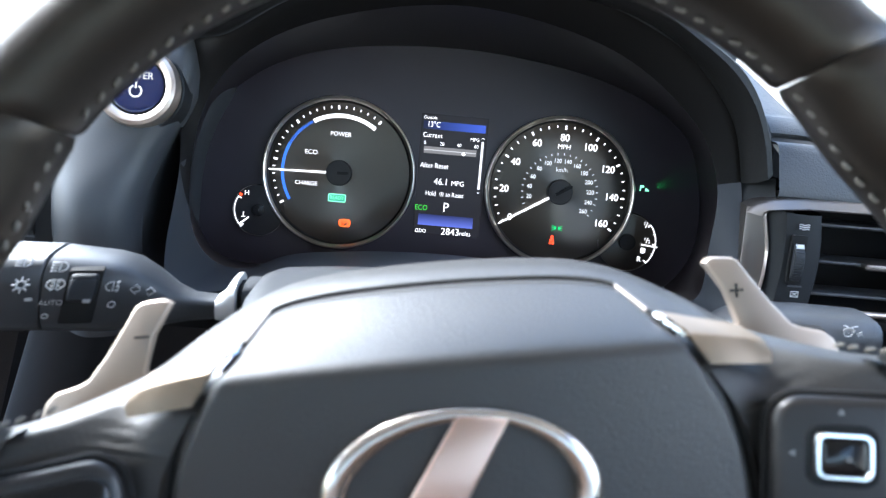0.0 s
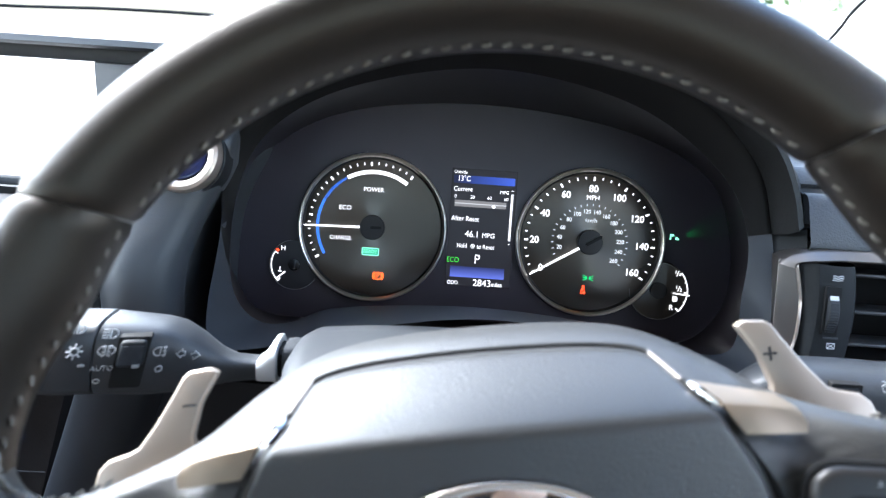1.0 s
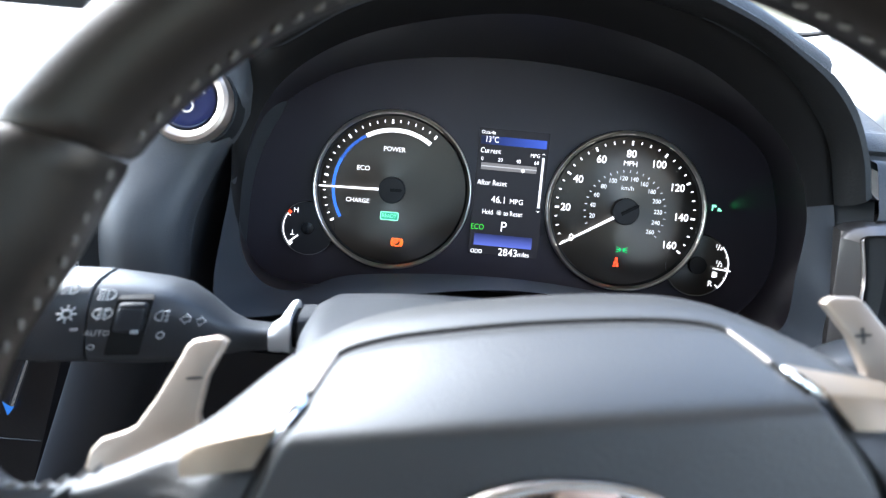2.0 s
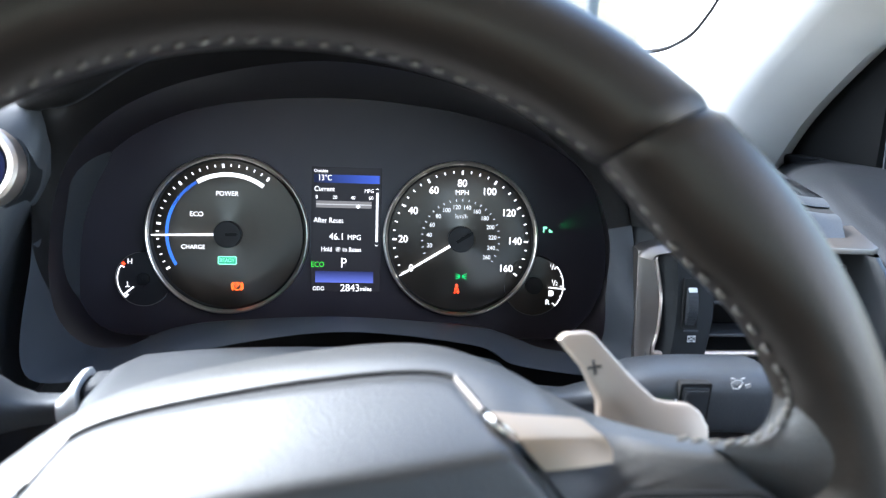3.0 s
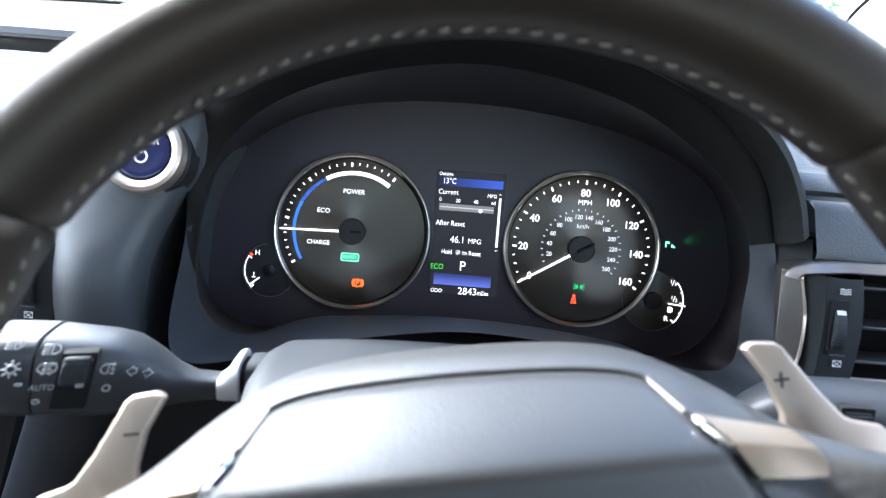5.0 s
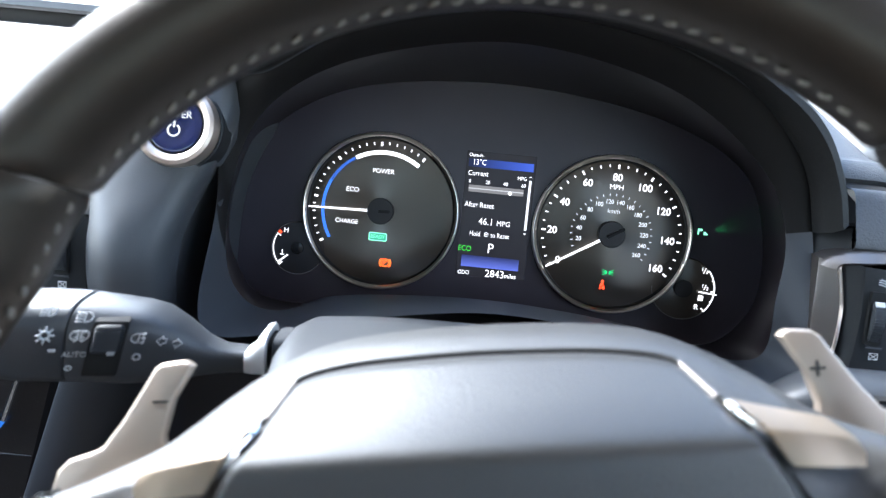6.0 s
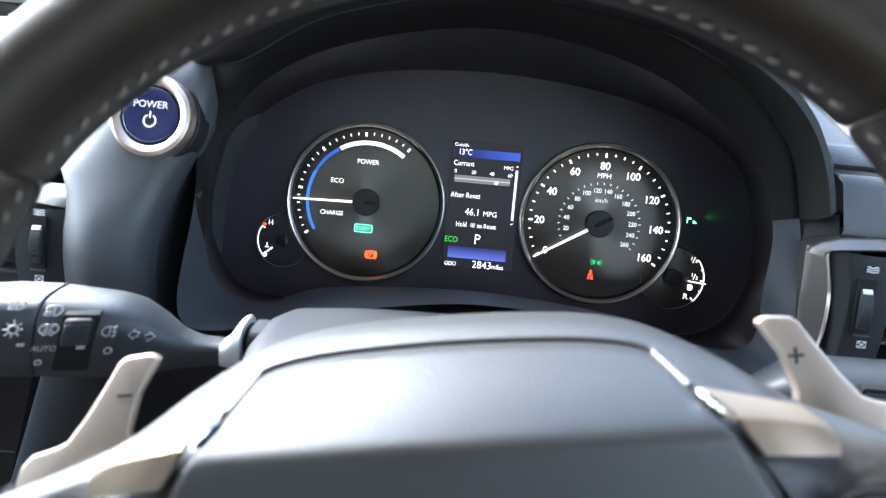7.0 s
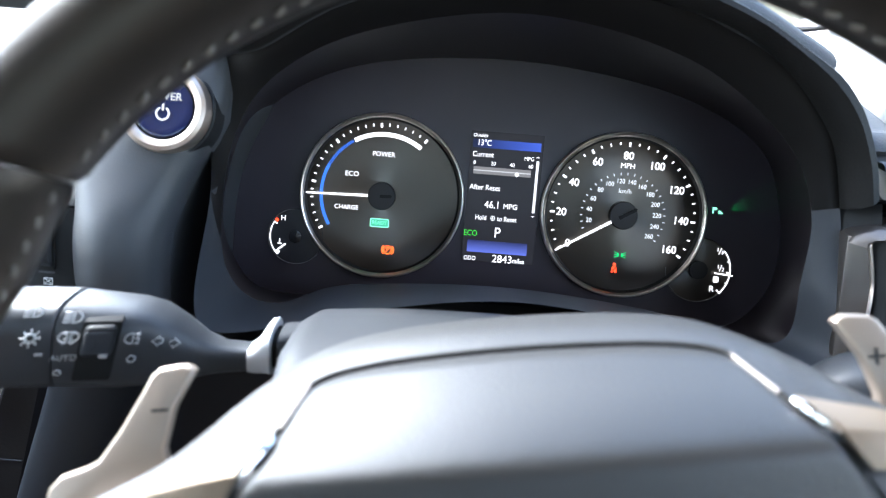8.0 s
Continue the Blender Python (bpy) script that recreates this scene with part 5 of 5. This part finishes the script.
# ---- air vents ----
def air_vent(x0, x1, inward, label, cheek_wide=1.0, low=0.0):
    """A dash vent: a smoked silver frame, a side block with a thumbwheel, and slats. inward: the side of the thumbwheel."""
    vent = thing("air_vent", pose((x0 + x1) / 2, 0.43, 0.985), label, "air vent", "dashboard air vents")
    s = inward
    xi = x0 if s < 0 else x1                       # edge beside the binnacle
    xo = x1 if s < 0 else x0
    def fx(d): return xi - s * d                    # d metres from the inner edge
    outer = [(fx(0), 1.0185), (fx(0.004), 1.0195), (fx(0.012), 1.0215), (xo, 1.0235), (xo, 0.9500), (fx(0.006), 0.9500), (fx(0), 0.9520)]
    # frame: a wide inner cheek and thin bars above and below
    cheek = []
    for z, d0, d1 in ((0.9490, 0.0, 0.0090), (0.956, 0.0, 0.0082), (0.964, 0.0, 0.0105), (0.974, 0.0, 0.0120), (0.985, 0.0, 0.0124), (0.996, 0.0, 0.0112), (1.005, 0.0, 0.0092), (1.0105, 0.0, 0.0080)):
        d1 = d0 + (d1 - d0) * cheek_wide
        y = 0.440 - 0.26 * (1.0205 - z)
        cheek.append([(fx(d0), y + 0.020, z), (fx(d0), y + 0.0004, z), (fx(d0 + 0.0004), y, z), (fx(d0 + 0.35 * (d1 - d0)), y - 0.0016, z), (fx(d0 + 0.7 * (d1 - d0)), y - 0.0032, z), (fx(d1 - 0.0010), y - 0.0046, z), (fx(d1 - 0.0002), y - 0.0044, z), (fx(d1), y - 0.0030, z), (fx(d1), y + 0.020, z)])
    if cheek_wide == 1.0:
        part("frame", loft([list(r) for r in zip(*(spline(line, 30, False) for line in zip(*cheek)))], closed=False), trim_silver, vent, "smoked silver inner cheek", world=True)
    rim_line = [(fx(d * cheek_wide), 0.440 - 0.26 * (1.0205 - z) - 0.0052, z) for z, d in ((0.9535, 0.0100), (0.958, 0.0088), (0.968, 0.0112), (0.980, 0.0122), (0.990, 0.0120), (1.002, 0.0098), (1.0082, 0.0085), (1.0104, 0.0100), (1.0118, 0.0140), (1.0128, 0.0200))]
    if cheek_wide == 1.0:
        part("frame_edge", tube(spline(rim_line, 40, False), 0.0010, 6), satin_silver, vent, "bright edge of the cheek", world=True)
    band = []
    for (da, za), (db, zb) in (((0.0, 1.0075), (0.0080, 1.0068)), ((0.0012, 1.0102), (0.0084, 1.0088)), ((0.0045, 1.0133), (0.0100, 1.0104)), ((0.0100, 1.0160), (0.0140, 1.0118)), ((0.0180, 1.0178), (0.0200, 1.0128)), ((0.0300, 1.0186), (0.0300, 1.0138)), ((abs(xo - xi), 1.0194), (abs(xo - xi), 1.0150))):
        za, zb = za - low, zb - low
        out = 0.0065 * smooth01(da / 0.016)
        ya, yb = 0.4395 - out - 0.26 * (1.0205 - za), 0.4340 - out - 0.26 * (1.0205 - zb)
        band.append([(fx(da), ya + 0.02, za), (fx(da), ya, za), (fx(0.8 * da + 0.2 * db), 0.8 * ya + 0.2 * yb - 0.0012, 0.8 * za + 0.2 * zb), (fx(0.2 * da + 0.8 * db), yb - 0.0004, 0.2 * za + 0.8 * zb), (fx(db), yb, zb), (fx(db), yb + 0.02, zb)])
    part("top_bar", loft(band, closed=False), trim_silver if cheek_wide == 1.0 else block_plastic, vent, "silver upper bar" if cheek_wide == 1.0 else "charcoal upper bar", world=True)
    part("lower_bar", tube([(fx(0.006), 0.4215, 0.9537), (fx(0.016), 0.4195, 0.9545), (xo, 0.4205, 0.9553)], 0.0020, 10), satin_silver, vent, "silver lower bar", world=True)
    # block with the thumbwheel
    block = []
    for z in (0.9525, 0.958, 0.966, 0.976, 0.986, 0.996, 1.006, 1.0125, 1.0160):
        z = min(z, 1.0118 - low)
        y = 0.432 - 0.20 * (1.0205 - z)
        bow = 1 - ((z - 0.985) / 0.033) ** 2
        block.append([(fx(0.0080 * cheek_wide), y + 0.030, z), (fx(0.0100 * cheek_wide), y + 0.004, z), (fx((0.0150 + 0.0030 * bow) * cheek_wide), y - 0.0020, z), (fx((0.0165 + 0.0030 * bow) * cheek_wide), y - 0.0055, z), (fx(0.030), y - 0.0075, z), (fx(0.0360 + 0.004 * bow), y - 0.006, z), (fx(0.0372 + 0.005 * bow), y - 0.003, z), (fx(0.0372 + 0.005 * bow), y + 0.030, z)])
    part("side_block", loft(block, closed=False), block_plastic, vent, "charcoal block beside the slats", world=True)
    WB = pose(fx(0.0262), 0.4178, 0.985, 90 - 11, 0, 0)
    inv = FRAMES[vent.name].inverted()
    part("wheel_slot", slab(rounded(-0.0043, 0.0043, -0.0128, 0.0155, 0.001, 2), -0.003, 0.0012), black_void, vent, at=inv @ WB)
    tw = moved(lathe([(0.0175, -0.0030), (0.0180, -0.0025), (0.0180, 0.0025), (0.0175, 0.0030)], 72), pose(0, 0, 0, 0, 90, 0))
    wheel_ob = part("thumbwheel", tw, soft_plastic, vent, "ribbed thumbwheel", at=inv @ WB @ pose(0, 0, -0.0135))
    part("ribs", join(*(moved(box(-0.0026, 0.0026, -0.0003, 0.0003, 0.0178, 0.0186), pose(0, 0, 0, a, 0, 0)) for a in range(-60, 61, 5) if not 24 < -a < 36)), soft_plastic, wheel_ob)
    part("pointer", moved(box(-0.0024, 0.0024, -0.0014, 0.0014, 0.0178, 0.0187, 0.0003), pose(0, 0, 0, -30, 0, 0)), print_white, wheel_ob, "white pointer")
    waves = join(*(tube([(-0.0030 + 0.0010 * k, 0.0012 * (j - 1) + 0.0004 * math.sin(k * 1.6), 0) for k in range(7)], 0.00026, 5) for j in range(3)))
    part("symbol", waves, print_white, vent, "white air flow symbol", at=inv @ WB @ pose(0.0010, 0.0205 - 0.4 * low, 0.0016))
    sq = [(-0.0022, -0.0016, 0), (0.0022, -0.0016, 0), (0.0022, 0.0016, 0), (-0.0022, 0.0016, 0)]
    cross = join(tube(sq, 0.00026, 5, closed=True), tube([sq[0], sq[2]], 0.00022, 5), tube([sq[1], sq[3]], 0.00022, 5))
    part("symbol", cross, print_white, vent, "white closed vent symbol", at=inv @ WB @ pose(0.0014, -0.0186, 0.0016))
    part("mark", box(-0.0042, 0.0042, -0.0005, 0.0005, 0, 0.0003), bezel_plastic, vent, "grey index line", at=inv @ WB @ pose(0.0008, -0.0140, 0.0016))
    # box and slats
    xa, xb = sorted((fx(0.040), xo))
    part("duct_back", box(xa - 0.006, xb, 0.475, 0.480, 0.945, 1.02), black_void, vent, "black back of the duct", world=True)
    part("duct_floor", box(xa - 0.006, xb, 0.42, 0.474, 0.945, 0.9505), black_void, vent, world=True)
    part("duct_roof", box(xa - 0.006, xb, 0.44, 0.474, 1.0120, 1.0155), black_void, vent, world=True)
    for i, z in enumerate((1.0040, 0.9830, 0.9645)):
        y = 0.438 - 0.26 * (1.0205 - z)
        part("slat", moved(box(xa - 0.004, xb - 0.001, -0.0005, 0.022, -0.0011, 0.0011, 0.0009), Matrix.Translation((0, y, z)) @ pose(0, 0, 0, -8)), hard_plastic, vent, world=True)
    part("slat_tab", moved(box((xa + xb) / 2 - 0.012, (xa + xb) / 2 + 0.012, -0.004, 0.012, -0.002, 0.002, 0.0012), Matrix.Translation((0, 0.4265, 0.9830)) @ pose(0, 0, 0, -8)), trim_silver, vent, "bright tab on the middle slat", world=True)
    return vent

air_vent(0.1715, 0.298, -1, "smoked silver framed dash vent with dark slats")
centre_vent = air_vent(-0.345, -0.2153, 1, "dash vent beside the start button pod", 0.7, 0.008)
centre_vent.matrix_world = Matrix.Translation((0.003, 0, -0.008)) @ centre_vent.matrix_world
# outer cheek of the driver's vent
outer_vent = thing("vent_end", pose(0.30, 0.42, 0.985), "silver topped outer end of the vent", "vent trim")
part("cap", slab([(0.255, 0.4215), (0.2985, 0.4185), (0.3040, 0.4220), (0.3200, 0.4700), (0.300, 0.4640), (0.255, 0.445)], 1.0165, 1.0200, 0.001), trim_silver, outer_vent, "bright silver top", world=True)
part("cheek", loft([spline([(0.2930 + 0.010 * q, 0.452, z), (0.2935 + 0.010 * q, 0.424 - 0.012 * w, z), (0.2975 + 0.011 * q, 0.415 - 0.014 * w, z), (0.3035 + 0.011 * q, 0.424 - 0.010 * w, z), (0.306 + 0.011 * q, 0.455, z)], 16, False) for z, q, w in ((0.945, 0.9, 0.0), (0.955, 1.0, 0.45), (0.970, 1.05, 0.9), (0.985, 0.95, 1.0), (1.000, 0.65, 0.85), (1.010, 0.25, 0.45), (1.0165, 0.0, 0.1))], closed=False), hard_plastic, outer_vent, "curved charcoal cheek", world=True)

# ---- start button ----
BUTTON = pose(-0.1818, 0.4395, 1.0475, 90 - 21, 0, 0)
button = thing("start_button", BUTTON, "round blue start button in a satin silver ring", "button")
part("ring", lathe([(0.0160, 0.0020), (0.0163, 0.0034), (0.0178, 0.0046), (0.0200, 0.0050), (0.0218, 0.0040), (0.0226, 0.0018), (0.0228, -0.006)], 96), satin_silver, button, "satin silver ring")
part("gap", lathe([(0.0150, 0.0006), (0.0162, 0.0006), (0.0162, 0.0025)], 64), black_void, button)
part("rim_gap", lathe([(0.0228, -0.0035), (0.0232, -0.0030), (0.0242, -0.0038), (0.0254, -0.0140)], 96), block_plastic, button, "pod collar round the ring")
cap_ob = part("cap", lathe([(0.0003, 0.0028), (0.006, 0.0029), (0.011, 0.0033), (0.0140, 0.0036), (0.0150, 0.0032), (0.0153, 0.0010)], 96), blue_cap, button, "blue lacquered cap")
write("lettering", "POWER", 0, 0.0056, 0.0037, 0.0038, glow_soft, cap_ob, 1.0, bold=0.0)
power_ring = [(0.0032 * math.cos(radians(a)), -0.0030 + 0.0032 * math.sin(radians(a)), 0.0034) for a in range(118, 423, 12)]
part("symbol", join(tube(power_ring, 0.0005, 6), tube([(0, -0.0014, 0.0034), (0, 0.0020, 0.0034)], 0.0005, 6)), glow_soft, cap_ob, "white power symbol")

# ---- centre console, low beside the wheel ----
console = thing("centre_console", pose(-0.35, 0.42, 0.45), "dark grained centre console with a chrome strip", "console")
wood = material("dark striped console veneer", (0.012, 0.011, 0.011), 0.35, stain=0.5, grain=0.2, size=0.0015)
slab_rings = []
for z, xl in ((0.925, -0.2480), (0.892, -0.2595), (0.847, -0.2755), (0.800, -0.2925), (0.74, -0.314), (0.67, -0.338)):
    slab_rings.append(spline([(xl, 0.456, z), (xl + 0.001, 0.441, z), (xl + 0.010, 0.4375, z), (xl + 0.022, 0.4385, z), (xl + 0.034, 0.4440, z), (xl + 0.044, 0.455, z), (xl + 0.050, 0.475, z)], 24, False))
part("side_panel", loft(slab_rings, closed=False), bezel_plastic, console, "grey upright edge of the console", world=True)
part("top_panel", loft([[(-0.262, 0.453, 0.92), (-0.50, 0.453, 0.92)], [(-0.301, 0.453, 0.79), (-0.50, 0.453, 0.79)], [(-0.337, 0.453, 0.66), (-0.50, 0.453, 0.66)]], closed=False), wood, console, "dark striped veneer", world=True)
part("chrome_strip", tube([(-0.2870, 0.4495, 0.896), (-0.2965, 0.4495, 0.872), (-0.3087, 0.4495, 0.842)], [0.0014, 0.0018, 0.0022], 8), chrome, console, "thin chrome strip", world=True)
part("blue_mark", loft([[(-0.3065, 0.450, 0.842), (-0.3120, 0.450, 0.8405), (-0.3158, 0.450, 0.8435)], [(-0.3125, 0.4495, 0.8335), (-0.3128, 0.4495, 0.8335), (-0.3131, 0.4495, 0.8335)]], closed=False), lamp_material("blue lit mark", (0.05, 0.25, 0.85), 0.5), console, "blue lit arrow mark", world=True)
part("joint", tube([(-0.2945, 0.4520, 0.8140), (-0.40, 0.4520, 0.8110)], 0.0005, 6), bezel_plastic, console, world=True)

# ---- outside ----
soil = material("dry trodden ground", (0.135, 0.115, 0.070), 0.95, grain=0.8, size=0.06, stain=0.3)
ground_rings = []
for y, z in [(-1500, 0), (-60, 0), (0, 0), (4.5, 0)] + [(4.5 + 9.5 * k / 10, 1.9 * smooth01(k / 10)) for k in range(1, 11)] + [(30, 2.0), (1500, 2.2)]:
    ground_rings.append([(x, y, z + (0.05 * noise.noise(Vector((x * 0.3, y * 0.3, 0))) if 4.5 < y < 40 else 0)) for x in [-1500, -60] + [2 * k for k in range(-12, 13)] + [60, 1500]])
ground = part("ground", loft(ground_rings, closed=False), soil)
tagged(ground, "dry sandy ground round the car", "ground", kind="structure")
leaf = material("hedge leaves", (0.06, 0.13, 0.03), 0.6, stain=0.5)
post_paint = material("grey post paint", (0.12, 0.125, 0.13), 0.5, grain=0.2, size=0.01)
post = thing("post", pose(2.34, 8.25, 0.5), "grey round metal post standing in the ground", "post")
part("shaft", lathe([(0.07, -0.1), (0.07, 2.9), (0.06, 2.93), (0.0003, 2.94)], 24), post_paint, post)
part("base_plate", lathe([(0.13, -0.1), (0.13, 0.1), (0.075, 0.13)], 24), post_paint, post)


def leaf_heap(x0, x1, y0, y1, low, high, count, seed):
    """Loose leaves in an uneven bank."""
    rng = random.Random(seed)
    bm = bmesh.new()
    for _ in range(count):
        x, y = rng.uniform(x0, x1), rng.uniform(y0, y1)
        top = low + (high - low) * (0.55 + 0.45 * noise.noise(Vector((x * 0.5, y * 0.5, seed))))
        z = low + (top - low) * rng.random() ** 0.7
        s = rng.uniform(0.05, 0.13)
        a, b = rng.uniform(0, 6.3), rng.uniform(-0.9, 0.9)
        u = Vector((math.cos(a), math.sin(a), b)).normalized() * s
        w = Vector((-math.sin(a), math.cos(a), rng.uniform(-1, 1))).normalized() * s * 0.55
        c = Vector((x, y, z))
        bm.faces.new([bm.verts.new(c + q) for q in (-u, w, u, -w)])
    return bm

hedge = part("hedge", leaf_heap(-22, 26, 14.6, 18.0, 1.85, 5.0, 16000, 3), leaf)
tagged(hedge, "green leafy hedge behind the open ground", "hedge", kind="stuff")
low_plants = part("low_plants", leaf_heap(-8, 3.9, 12.6, 13.6, 1.62, 2.35, 3500, 5), leaf)
tagged(low_plants, "low green plants beside the ground", "plants", kind="stuff")
